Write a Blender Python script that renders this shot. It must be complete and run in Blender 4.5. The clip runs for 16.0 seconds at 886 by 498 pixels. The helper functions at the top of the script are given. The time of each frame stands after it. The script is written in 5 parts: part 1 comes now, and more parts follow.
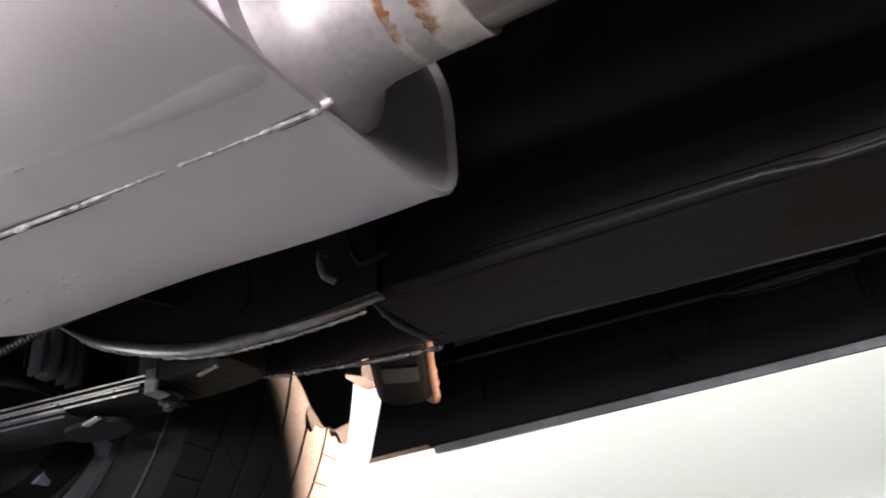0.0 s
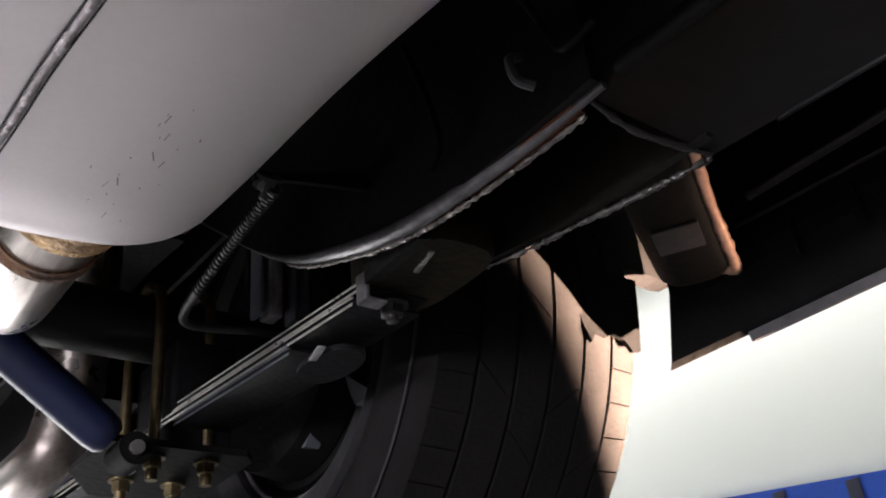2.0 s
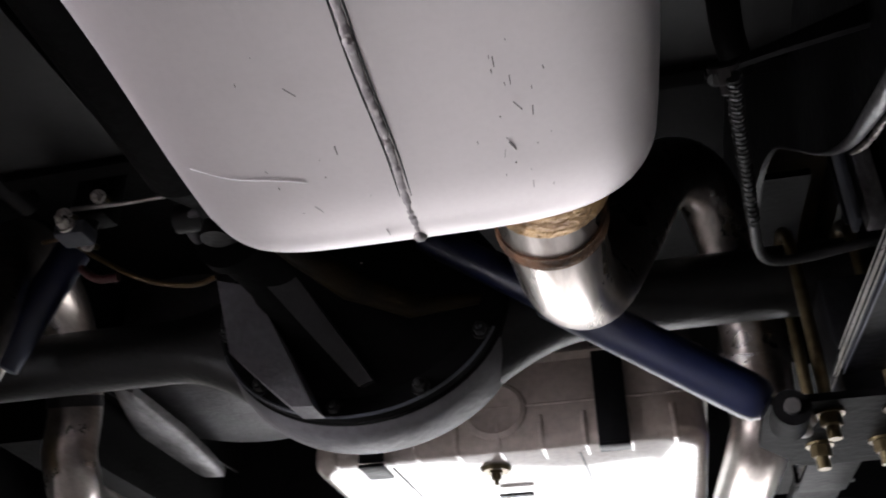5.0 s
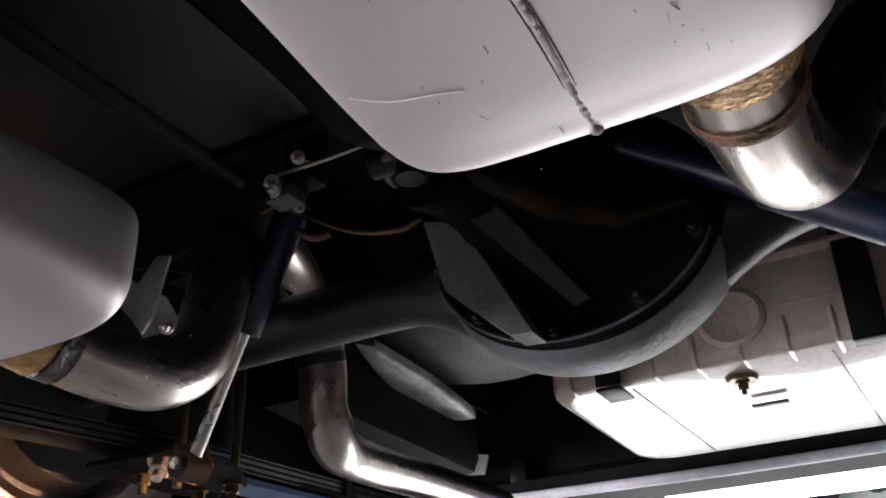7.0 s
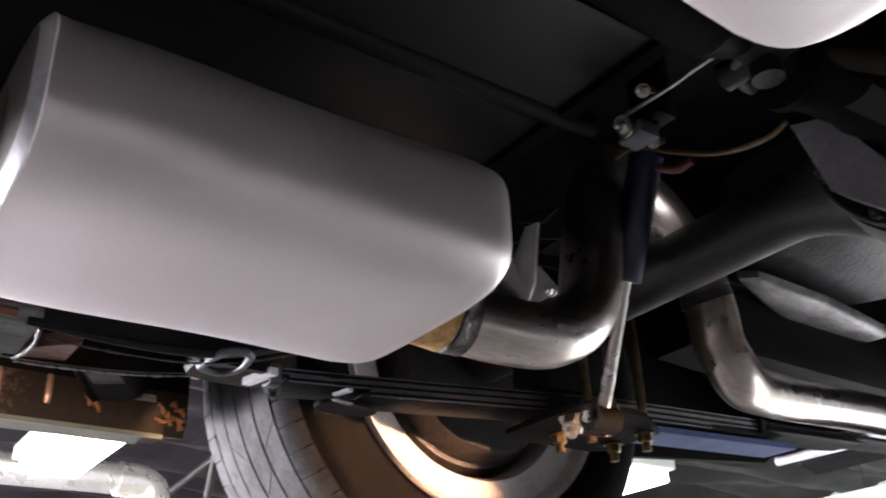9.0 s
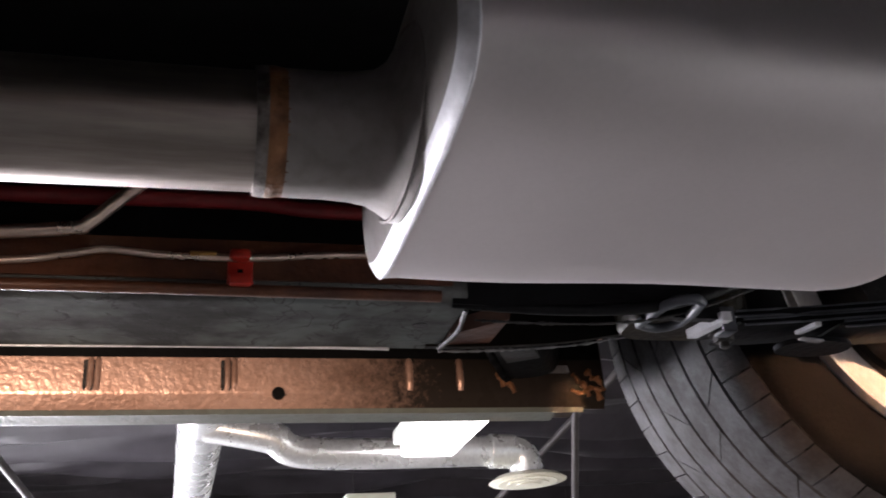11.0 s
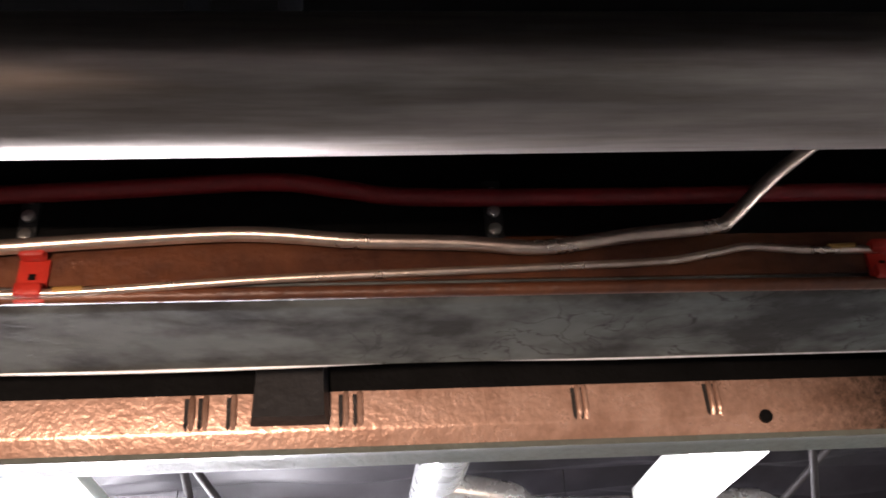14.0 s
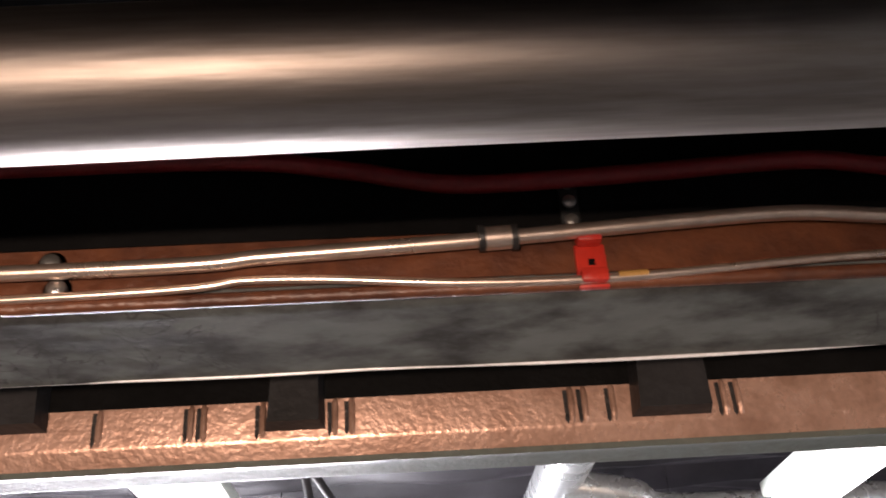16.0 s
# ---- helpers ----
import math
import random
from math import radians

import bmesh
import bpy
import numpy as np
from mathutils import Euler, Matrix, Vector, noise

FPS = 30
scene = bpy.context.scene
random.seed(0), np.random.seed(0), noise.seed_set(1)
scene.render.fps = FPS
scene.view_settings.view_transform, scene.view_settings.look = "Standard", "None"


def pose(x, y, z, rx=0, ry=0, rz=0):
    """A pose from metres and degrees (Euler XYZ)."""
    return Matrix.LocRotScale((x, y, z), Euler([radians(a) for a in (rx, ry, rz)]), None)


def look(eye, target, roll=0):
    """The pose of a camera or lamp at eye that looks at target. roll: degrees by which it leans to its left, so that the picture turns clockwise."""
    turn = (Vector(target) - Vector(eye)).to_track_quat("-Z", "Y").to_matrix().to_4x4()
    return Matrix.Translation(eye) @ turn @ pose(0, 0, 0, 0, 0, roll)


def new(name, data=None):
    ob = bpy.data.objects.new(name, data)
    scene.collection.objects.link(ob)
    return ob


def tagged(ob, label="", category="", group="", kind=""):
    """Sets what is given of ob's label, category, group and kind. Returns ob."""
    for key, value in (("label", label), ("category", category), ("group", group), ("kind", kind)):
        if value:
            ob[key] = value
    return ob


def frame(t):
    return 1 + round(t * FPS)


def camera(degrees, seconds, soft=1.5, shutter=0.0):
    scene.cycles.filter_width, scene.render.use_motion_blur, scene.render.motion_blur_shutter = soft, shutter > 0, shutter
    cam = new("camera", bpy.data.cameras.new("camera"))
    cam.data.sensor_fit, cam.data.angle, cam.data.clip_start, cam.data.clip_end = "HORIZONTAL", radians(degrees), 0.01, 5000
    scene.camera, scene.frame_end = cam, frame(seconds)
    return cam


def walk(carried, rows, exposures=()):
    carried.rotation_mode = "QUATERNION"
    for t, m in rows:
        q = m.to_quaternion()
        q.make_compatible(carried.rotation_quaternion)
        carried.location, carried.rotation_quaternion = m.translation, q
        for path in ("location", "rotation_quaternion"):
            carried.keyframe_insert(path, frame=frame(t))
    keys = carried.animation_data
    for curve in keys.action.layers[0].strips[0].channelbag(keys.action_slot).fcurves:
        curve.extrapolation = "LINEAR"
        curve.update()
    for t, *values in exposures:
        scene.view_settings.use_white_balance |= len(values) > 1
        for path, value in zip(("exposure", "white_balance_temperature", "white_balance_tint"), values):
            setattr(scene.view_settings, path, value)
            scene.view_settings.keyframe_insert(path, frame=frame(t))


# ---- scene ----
cam = camera(50.5, 16.0, 1.8, 0.3)
PATH = [
    (0, (-0.022, -0.086, 1.434), (1.503, 0.771, 2.402), -4.1),
    (0.5, (0.023, -0.057, 1.438), (1.449, 0.939, 2.425), -4.2),
    (1, (0.085, -0.021, 1.442), (1.404, 1.109, 2.434), -4.2),
    (1.5, (0.132, 0.004, 1.442), (1.324, 1.266, 2.435), -4.9),
    (2, (0.174, 0.015, 1.435), (1.285, 1.357, 2.417), -5.9),
    (2.5, (0.208, -0.015, 1.444), (1.092, 1.492, 2.416), -3.4),
    (3, (0.261, -0.037, 1.448), (0.85, 1.6, 2.433), -0.9),
    (3.5, (0.299, -0.031, 1.447), (0.631, 1.681, 2.426), 0.9),
    (4, (0.292, -0.012, 1.451), (0.452, 1.721, 2.437), -0.2),
    (4.5, (0.305, 0.037, 1.458), (0.252, 1.761, 2.47), -1.3),
    (5, (0.342, 0.058, 1.438), (-0.047, 1.725, 2.473), -0.6),
    (5.2, (0.358, 0.067, 1.434), (-0.161, 1.698, 2.468), -0.4),
    (7.3, (0.355, 0.093, 1.431), (-0.572, 1.606, 2.353), -1.4),
    (7.5, (0.346, 0.094, 1.43), (-0.639, 1.57, 2.352), -1.4),
    (8, (0.345, 0.108, 1.432), (-0.801, 1.467, 2.347), -1.2),
    (8.5, (0.357, 0.107, 1.419), (-0.957, 1.315, 2.322), -0.6),
    (8.7, (0.352, 0.103, 1.411), (-1.013, 1.253, 2.313), -1.3),
    (11, (0.158, 0.063, 1.472), (-1.583, 0.565, 2.319), -4.8),
    (11.5, (0.151, 0.042, 1.468), (-1.615, 0.416, 2.331), -3.9),
    (12, (0.14, 0.006, 1.47), (-1.63, 0.239, 2.371), -2.5),
    (12.5, (0.134, -0.024, 1.47), (-1.626, 0.086, 2.413), -1.6),
    (13, (0.11, -0.05, 1.467), (-1.642, 0.066, 2.425), -2.4),
    (13.5, (0.073, -0.134, 1.468), (-1.671, -0.032, 2.441), -2.0),
    (14, (0.06, -0.26, 1.466), (-1.669, -0.075, 2.456), -3.9),
    (14.5, (0.042, -0.329, 1.464), (-1.677, -0.125, 2.465), -4.8),
    (15, (0.035, -0.386, 1.468), (-1.704, -0.256, 2.448), -4.1),
    (15.5, (0.025, -0.477, 1.484), (-1.728, -0.429, 2.445), -3.4),
    (16, (0.03, -0.574, 1.48), (-1.702, -0.489, 2.476), -3.9),
]
EXPOSURE = [(0, 0.57), (1.0, 0.3), (2.0, -0.05), (2.5, 0.0), (3.5, 0.2), (5, 0.1), (7.5, 0.16), (8.0, 0.68), (8.5, 0.88), (11, -0.15), (12.5, -0.03), (14.0, 0.0), (15.0, -0.28), (16, -0.48)]
walk(cam, [(t, look(eye, target, roll)) for t, eye, target, roll in PATH], EXPOSURE)



# ---------------------------------------------------------------- world and lights
world = bpy.data.worlds.new("world")
scene.world = world
world.use_nodes = True
bg = world.node_tree.nodes["Background"]
sky = world.node_tree.nodes.new("ShaderNodeTexSky")
sky.sky_type = "NISHITA"
sky.sun_disc = False
sky.sun_elevation, sky.sun_rotation = radians(20), radians(115)
world.node_tree.links.new(sky.outputs[0], bg.inputs[0])
bg.inputs[1].default_value = 0.08


def area_lamp(name, eye, target, sx, sy, watts, colour):
    d = bpy.data.lights.new(name, "AREA")
    d.shape, d.size, d.size_y, d.energy, d.color = "RECTANGLE", sx, sy, watts, colour
    ob = new(name, d)
    ob.matrix_world = look(eye, target)
    return ob


def beam(name, eye, target, wide, high, watts, colour, size, roll=0, soft=0.06):
    """A sharp-edged oval beam from an added spot lamp that stands in for reflected sunlight."""
    d = bpy.data.lights.new(name, "SPOT")
    d.spot_size, d.spot_blend, d.energy, d.color, d.shadow_soft_size = radians(2 * wide), soft, watts, colour, size
    ob = new(name, d)
    ob.matrix_world = look(eye, target, roll) @ Matrix.Diagonal((1, math.tan(radians(high)) / math.tan(radians(wide)), 1, 1))
    return ob


# low unseen spot lamps added for warm sunlit patches on sill, tyre, outrigger, wheel
beam("sill_warm_spot", (3.0, -1.25, 0.30), (-0.8, -0.628, 1.419), 40, 7.2, 830, (1.0, 0.74, 0.58), 0.06, -13)
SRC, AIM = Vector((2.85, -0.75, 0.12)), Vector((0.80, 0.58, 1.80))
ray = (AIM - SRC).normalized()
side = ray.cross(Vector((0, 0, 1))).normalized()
beam("tyre_warm_spot", SRC, AIM + side * 0.0559 + side.cross(ray) * 0.0362, 3.7, 1.92, 56000, (1.0, 0.68, 0.50), 0.03, -33, 0.22)
beam("outrigger_warm_spot", (3.1, -1.0, 0.20), (0.760, 0.373, 1.794), 2.0, 0.40, 1100, (1.0, 0.68, 0.50), 0.03, 18)
beam("wheel_warm_spot", (3.0, 2.5, 0.90), (-0.60, 0.750, 1.690), 2.0, 1.0, 2300, (1.0, 0.52, 0.29), 0.02)
# unseen area lamp added for the daylight from behind the car
area_lamp("rear_daylight_lamp", (-0.1, 4.7, 0.65), (0.05, 1.3, 1.80), 3.0, 1.0, 75, (0.98, 0.97, 1.0))
# unseen area lamp added for the cool daylight from ahead of the car
area_lamp("front_daylight_lamp", (-7.0, -2.5, 0.95), (-0.4, 0.3, 1.75), 3.0, 1.3, 880, (0.95, 0.92, 1.0))

# ---------------------------------------------------------------- materials


def mat(name, base, rough=0.5, metal=0.0, dark=None, scale=12.0, amount=0.5, fine=160.0, bump=0.15, coat=0.0, stretch=(1, 1, 1), rvar=0.12, contrast=(0.4, 0.62), spec=0.5, speck=0.35):
    """Procedural surface: two colours mixed by noise at two scales, uneven gloss and fine relief."""
    m = bpy.data.materials.new(name)
    m.use_nodes = True
    nt = m.node_tree
    N, L = nt.nodes, nt.links
    b = N["Principled BSDF"]
    tc = N.new("ShaderNodeTexCoord")
    mp = N.new("ShaderNodeMapping")
    mp.inputs["Scale"].default_value = stretch
    L.new(tc.outputs["Object"], mp.inputs[0])
    n1 = N.new("ShaderNodeTexNoise")
    n1.inputs["Scale"].default_value, n1.inputs["Detail"].default_value, n1.inputs["Roughness"].default_value = scale, 6, 0.62
    n2 = N.new("ShaderNodeTexNoise")
    n2.inputs["Scale"].default_value, n2.inputs["Detail"].default_value = fine, 4
    L.new(mp.outputs[0], n1.inputs["Vector"])
    L.new(mp.outputs[0], n2.inputs["Vector"])
    ramp = N.new("ShaderNodeValToRGB")
    ramp.color_ramp.elements[0].position, ramp.color_ramp.elements[1].position = contrast
    L.new(n1.outputs[0], ramp.inputs[0])
    mul = N.new("ShaderNodeMath")
    mul.operation = "MULTIPLY"
    mul.inputs[1].default_value = amount
    L.new(ramp.outputs[0], mul.inputs[0])
    mix = N.new("ShaderNodeMix")
    mix.data_type = "RGBA"
    mix.inputs[6].default_value = (*base, 1)
    mix.inputs[7].default_value = (*(dark or tuple(c * 0.55 for c in base)), 1)
    L.new(mul.outputs[0], mix.inputs[0])
    spot = N.new("ShaderNodeMix")
    spot.data_type, spot.blend_type = "RGBA", "MULTIPLY"
    spot.inputs[0].default_value = speck
    r2 = N.new("ShaderNodeValToRGB")
    r2.color_ramp.elements[0].position, r2.color_ramp.elements[1].position = 0.3, 0.6
    r2.color_ramp.elements[0].color = (0.55, 0.55, 0.55, 1)
    L.new(n2.outputs[0], r2.inputs[0])
    L.new(mix.outputs[2], spot.inputs[6])
    L.new(r2.outputs[0], spot.inputs[7])
    L.new(spot.outputs[2], b.inputs["Base Color"])
    rr = N.new("ShaderNodeMapRange")
    rr.inputs["To Min"].default_value, rr.inputs["To Max"].default_value = max(0.03, rough - rvar), min(1, rough + rvar)
    L.new(n1.outputs[0], rr.inputs["Value"])
    L.new(rr.outputs[0], b.inputs["Roughness"])
    b.inputs["Metallic"].default_value = metal
    b.inputs["Coat Weight"].default_value = coat
    b.inputs["Specular IOR Level"].default_value = spec
    bp = N.new("ShaderNodeBump")
    bp.inputs["Strength"].default_value, bp.inputs["Distance"].default_value = bump, 0.004
    L.new(n2.outputs[0], bp.inputs["Height"])
    L.new(bp.outputs[0], b.inputs["Normal"])
    return m


def glow(name, colour, strength):
    m = bpy.data.materials.new(name)
    m.use_nodes = True
    N = m.node_tree.nodes
    e = N.new("ShaderNodeEmission")
    e.inputs[0].default_value, e.inputs[1].default_value = (*colour, 1), strength
    m.node_tree.links.new(e.outputs[0], N["Material Output"].inputs[0])
    return m


M_ALU = mat("aluminized_steel", (0.64, 0.595, 0.60), 0.50, 0.92, (0.58, 0.535, 0.54), 5.0, 0.5, 300, 0.0, rvar=0.05, speck=0.06)
M_SEAM = mat("dull_weld_seam", (0.50, 0.46, 0.465), 0.6, 0.6, (0.30, 0.275, 0.28), 60, 0.7, 200, 0.3)
M_STAIN = mat("pipe_steel", (0.47, 0.41, 0.375), 0.42, 1.0, (0.25, 0.21, 0.185), 16.0, 0.8, 90, 0.04, stretch=(3.5, 0.25, 3.5), rvar=0.08)
M_NECK = mat("dull_neck_steel", (0.36, 0.33, 0.32), 0.55, 0.6, (0.22, 0.195, 0.185), 9.0, 0.7, 120, 0.04, rvar=0.08)
M_NECKPALE = mat("dull_aluminized_neck", (0.50, 0.465, 0.455), 0.56, 0.85, (0.42, 0.385, 0.37), 9, 0.6, 200, 0.02, rvar=0.06)
M_TAIL = mat("shiny_tail_pipe_steel", (0.60, 0.55, 0.52), 0.29, 1.0, (0.31, 0.255, 0.22), 12.0, 0.7, 90, 0.05, stretch=(2.5, 0.5, 2.5), rvar=0.08)
M_BURN = mat("heat_tinted_weld", (0.58, 0.36, 0.15), 0.45, 0.5, (0.20, 0.09, 0.035), 45, 0.8, 200, 0.5)
M_HEAT = mat("heat_mottled_steel", (0.62, 0.56, 0.50), 0.45, 0.6, (0.22, 0.085, 0.025), 28, 0.95, 120, 0.25, contrast=(0.48, 0.60))
M_RUST = mat("rusty_weld_ring", (0.20, 0.10, 0.05), 0.6, 0.4, (0.05, 0.03, 0.02), 60, 0.9, 220, 0.7)
M_ROLLED = mat("rolled_edge_highlight", (0.17, 0.167, 0.175), 0.34, 0.4, (0.06, 0.056, 0.056), 24, 0.8, 140, 0.3)
M_WELDBRIGHT = mat("bright_weld_ring", (0.33, 0.30, 0.29), 0.36, 0.85, (0.09, 0.075, 0.065), 60, 0.9, 200, 0.4)
M_WELD = mat("weld_bead", (0.13, 0.122, 0.122), 0.36, 0.7, (0.03, 0.026, 0.024), 80, 0.9, 240, 0.6)
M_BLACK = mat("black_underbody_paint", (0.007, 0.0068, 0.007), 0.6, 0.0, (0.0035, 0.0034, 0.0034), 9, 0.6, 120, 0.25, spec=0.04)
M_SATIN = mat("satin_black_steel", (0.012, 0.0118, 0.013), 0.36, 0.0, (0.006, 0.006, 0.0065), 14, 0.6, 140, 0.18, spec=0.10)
M_UNDER = mat("worn_undercoat", (0.128, 0.140, 0.135), 0.44, 0.1, (0.022, 0.018, 0.016), 12, 0.9, 50, 0.25, stretch=(1.2, 0.8, 1.2), contrast=(0.42, 0.60))


def crazed(m, scale, depth, tone):
    """Adds wandering dark wrinkles, in patches, to a surface made by mat()."""
    N, L = m.node_tree.nodes, m.node_tree.links
    b = N["Principled BSDF"]
    tc = N.new("ShaderNodeTexCoord")
    warp = N.new("ShaderNodeTexNoise")
    warp.inputs["Scale"].default_value, warp.inputs["Detail"].default_value, warp.inputs["Distortion"].default_value = scale, 3, 1.4
    L.new(tc.outputs["Object"], warp.inputs["Vector"])
    line = N.new("ShaderNodeValToRGB")
    e = line.color_ramp.elements
    e[0].position, e[1].position = 0.482, 0.518
    e[0].color = e[1].color = (0, 0, 0, 1)
    e.new(0.5).color = (1, 1, 1, 1)
    L.new(warp.outputs[0], line.inputs[0])
    patch = N.new("ShaderNodeTexNoise")
    patch.inputs["Scale"].default_value, patch.inputs["Detail"].default_value = 5.0, 2
    L.new(tc.outputs["Object"], patch.inputs["Vector"])
    where = N.new("ShaderNodeValToRGB")
    where.color_ramp.elements[0].position, where.color_ramp.elements[1].position = 0.47, 0.58
    L.new(patch.outputs[0], where.inputs[0])
    both = N.new("ShaderNodeMath")
    both.operation = "MULTIPLY"
    L.new(line.outputs[0], both.inputs[0])
    L.new(where.outputs[0], both.inputs[1])
    mix = N.new("ShaderNodeMix")
    mix.data_type = "RGBA"
    mix.inputs[7].default_value = (*tone, 1)
    old = b.inputs["Base Color"].links[0].from_socket
    L.new(old, mix.inputs[6])
    L.new(both.outputs[0], mix.inputs[0])
    L.new(mix.outputs[2], b.inputs["Base Color"])
    bump = N.new("ShaderNodeBump")
    bump.inputs["Strength"].default_value, bump.inputs["Distance"].default_value = depth, 0.004
    bump.invert = True
    L.new(both.outputs[0], bump.inputs["Height"])
    L.new(b.inputs["Normal"].links[0].from_socket, bump.inputs["Normal"])
    L.new(bump.outputs[0], b.inputs["Normal"])


crazed(M_UNDER, 22, 0.07, (0.024, 0.022, 0.020))
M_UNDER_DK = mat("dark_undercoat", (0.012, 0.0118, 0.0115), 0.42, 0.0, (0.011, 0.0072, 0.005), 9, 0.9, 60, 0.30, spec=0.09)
M_COPPER = mat("copper_overspray_paint", (0.56, 0.345, 0.26), 0.36, 0.45, (0.33, 0.185, 0.13), 22, 0.85, 300, 0.12)
M_SILLCOPPER = mat("blistered_copper_sill_paint", (0.56, 0.345, 0.26), 0.29, 0.45, (0.33, 0.185, 0.13), 22, 0.85, 170, 0.16)


def oversprayed(m, y0, y1, tone):
    """Adds dark undercoat that was sprayed on in drifting specks, thin at y0 and closed at y1."""
    N, L = m.node_tree.nodes, m.node_tree.links
    b = N["Principled BSDF"]
    at = N.new("ShaderNodeNewGeometry")
    axes = N.new("ShaderNodeSeparateXYZ")
    L.new(at.outputs["Position"], axes.inputs[0])
    run = N.new("ShaderNodeMapRange")
    run.inputs["From Min"].default_value, run.inputs["From Max"].default_value = y0, y1
    L.new(axes.outputs["Y"], run.inputs["Value"])
    drift = N.new("ShaderNodeTexNoise")
    drift.inputs["Scale"].default_value, drift.inputs["Detail"].default_value, drift.inputs["Roughness"].default_value = 130, 8, 0.8
    L.new(at.outputs["Position"], drift.inputs["Vector"])
    add = N.new("ShaderNodeMath")
    L.new(run.outputs[0], add.inputs[0])
    L.new(drift.outputs[0], add.inputs[1])
    mask = N.new("ShaderNodeMapRange")
    mask.inputs["From Min"].default_value, mask.inputs["From Max"].default_value = 0.66, 1.30
    L.new(add.outputs[0], mask.inputs["Value"])
    mix = N.new("ShaderNodeMix")
    mix.data_type = "RGBA"
    mix.inputs[7].default_value = (*tone, 1)
    L.new(b.inputs["Base Color"].links[0].from_socket, mix.inputs[6])
    L.new(mask.outputs[0], mix.inputs[0])
    L.new(mix.outputs[2], b.inputs["Base Color"])
    # the dry undercoat is neither glossy nor metallic
    for socket, low in (("Metallic", 0.0), ("Specular IOR Level", 0.06)):
        dull = N.new("ShaderNodeMapRange")
        dull.inputs["To Min"].default_value, dull.inputs["To Max"].default_value = b.inputs[socket].default_value, low
        L.new(mask.outputs[0], dull.inputs["Value"])
        L.new(dull.outputs[0], b.inputs[socket])


oversprayed(M_SILLCOPPER, 0.10, 0.36, (0.022, 0.017, 0.014))
M_BROWN = mat("rust_brown_primer", (0.155, 0.054, 0.024), 0.42, 0.05, (0.065, 0.021, 0.011), 16, 0.9, 120, 0.4)
M_SILLGREEN = mat("grey_green_primer", (0.120, 0.137, 0.122), 0.5, 0.1, (0.12, 0.12, 0.10), 22, 0.7, 120, 0.4)
M_TUBE = mat("bright_steel_line", (0.92, 0.74, 0.63), 0.30, 0.9, (0.66, 0.48, 0.38), 20, 0.5, 90, 0.03)
M_RED = mat("red_plastic_clip", (0.55, 0.035, 0.02), 0.38, 0.0, (0.33, 0.015, 0.01), 50, 0.6, 200, 0.2)
M_REDCABLE = mat("red_battery_cable", (0.22, 0.012, 0.014), 0.5, 0.0, (0.12, 0.006, 0.008), 25, 0.6, 160, 0.15)
M_REDWIRE = mat("dark_red_wire", (0.07, 0.006, 0.008), 0.5, 0.0, None, 25, 0.6, 160, 0.15)
M_RIBGREY = mat("bare_cast_rib", (0.145, 0.14, 0.15), 0.5, 0.1, (0.08, 0.075, 0.08), 16, 0.7, 130, 0.3)
M_YELLOW = mat("yellow_tape", (0.5, 0.27, 0.07), 0.55, 0.0, None, 40, 0.5, 200, 0.2)
M_NAVY = mat("navy_shock_enamel", (0.008, 0.012, 0.040), 0.34, 0.0, (0.005, 0.008, 0.026), 12, 0.5, 150, 0.04, spec=0.6)
M_GREYDUST = mat("grey_dusty_enamel", (0.09, 0.095, 0.11), 0.45, 0.1, (0.04, 0.044, 0.056), 14, 0.6, 120, 0.1, spec=0.3)
M_ZINC = mat("zinc_bolt", (0.62, 0.60, 0.58), 0.3, 0.9, (0.4, 0.36, 0.3), 60, 0.6, 200, 0.2)
M_STRAPTAN_LINE = mat("brown_line_coating", (0.12, 0.075, 0.03), 0.45, 0.3, (0.05, 0.03, 0.014), 40, 0.7, 200, 0.1)
M_BRASS = mat("yellow_zinc_plating", (0.20, 0.158, 0.088), 0.38, 0.85, (0.075, 0.052, 0.022), 50, 0.8, 200, 0.2)
M_TAN = mat("tan_fuel_tank_enamel", (0.58, 0.49, 0.44), 0.22, 0.0, (0.42, 0.35, 0.30), 7, 0.6, 120, 0.03, coat=0.5, rvar=0.06)
M_STRAPTAN = mat("brown_spring_hanger", (0.017, 0.011, 0.0034), 0.55, 0.0, (0.006, 0.0045, 0.0025), 30, 0.9, 150, 0.3, spec=0.12)
M_OLIVE = mat("olive_brown_primer", (0.060, 0.040, 0.010), 0.55, 0.0, (0.020, 0.014, 0.005), 18, 0.9, 150, 0.3, spec=0.2)
M_RUBBER = mat("tyre_rubber", (0.0094, 0.0087, 0.0087), 0.8, 0.0, (0.0060, 0.0056, 0.0056), 18, 0.6, 220, 0.25, spec=0.05)
# dusty tread rubber, also lightened for the brighter light on the left tyre
M_RUBBER_DUSTLIT = mat("dusty_lit_tyre_rubber", (0.056, 0.056, 0.063), 0.7, 0.0, (0.020, 0.018, 0.018), 25, 0.8, 220, 0.3, spec=0.25)
# blue reflected light, put into the base colour of the helper leaf
M_BLUELEAF = mat("blue_reflection_leaf", (0.07, 0.12, 0.30), 0.5, 0.0, (0.05, 0.08, 0.20), 16, 0.7, 120, 0.2)
M_RUSTPLATE = mat("rusty_brown_plate", (0.20, 0.10, 0.06), 0.5, 0.3, (0.09, 0.045, 0.03), 40, 0.8, 160, 0.4)
M_RUSTCOPPER = mat("rusty_copper_edge", (0.36, 0.16, 0.07), 0.45, 0.3, (0.10, 0.045, 0.02), 50, 0.9, 200, 0.5)
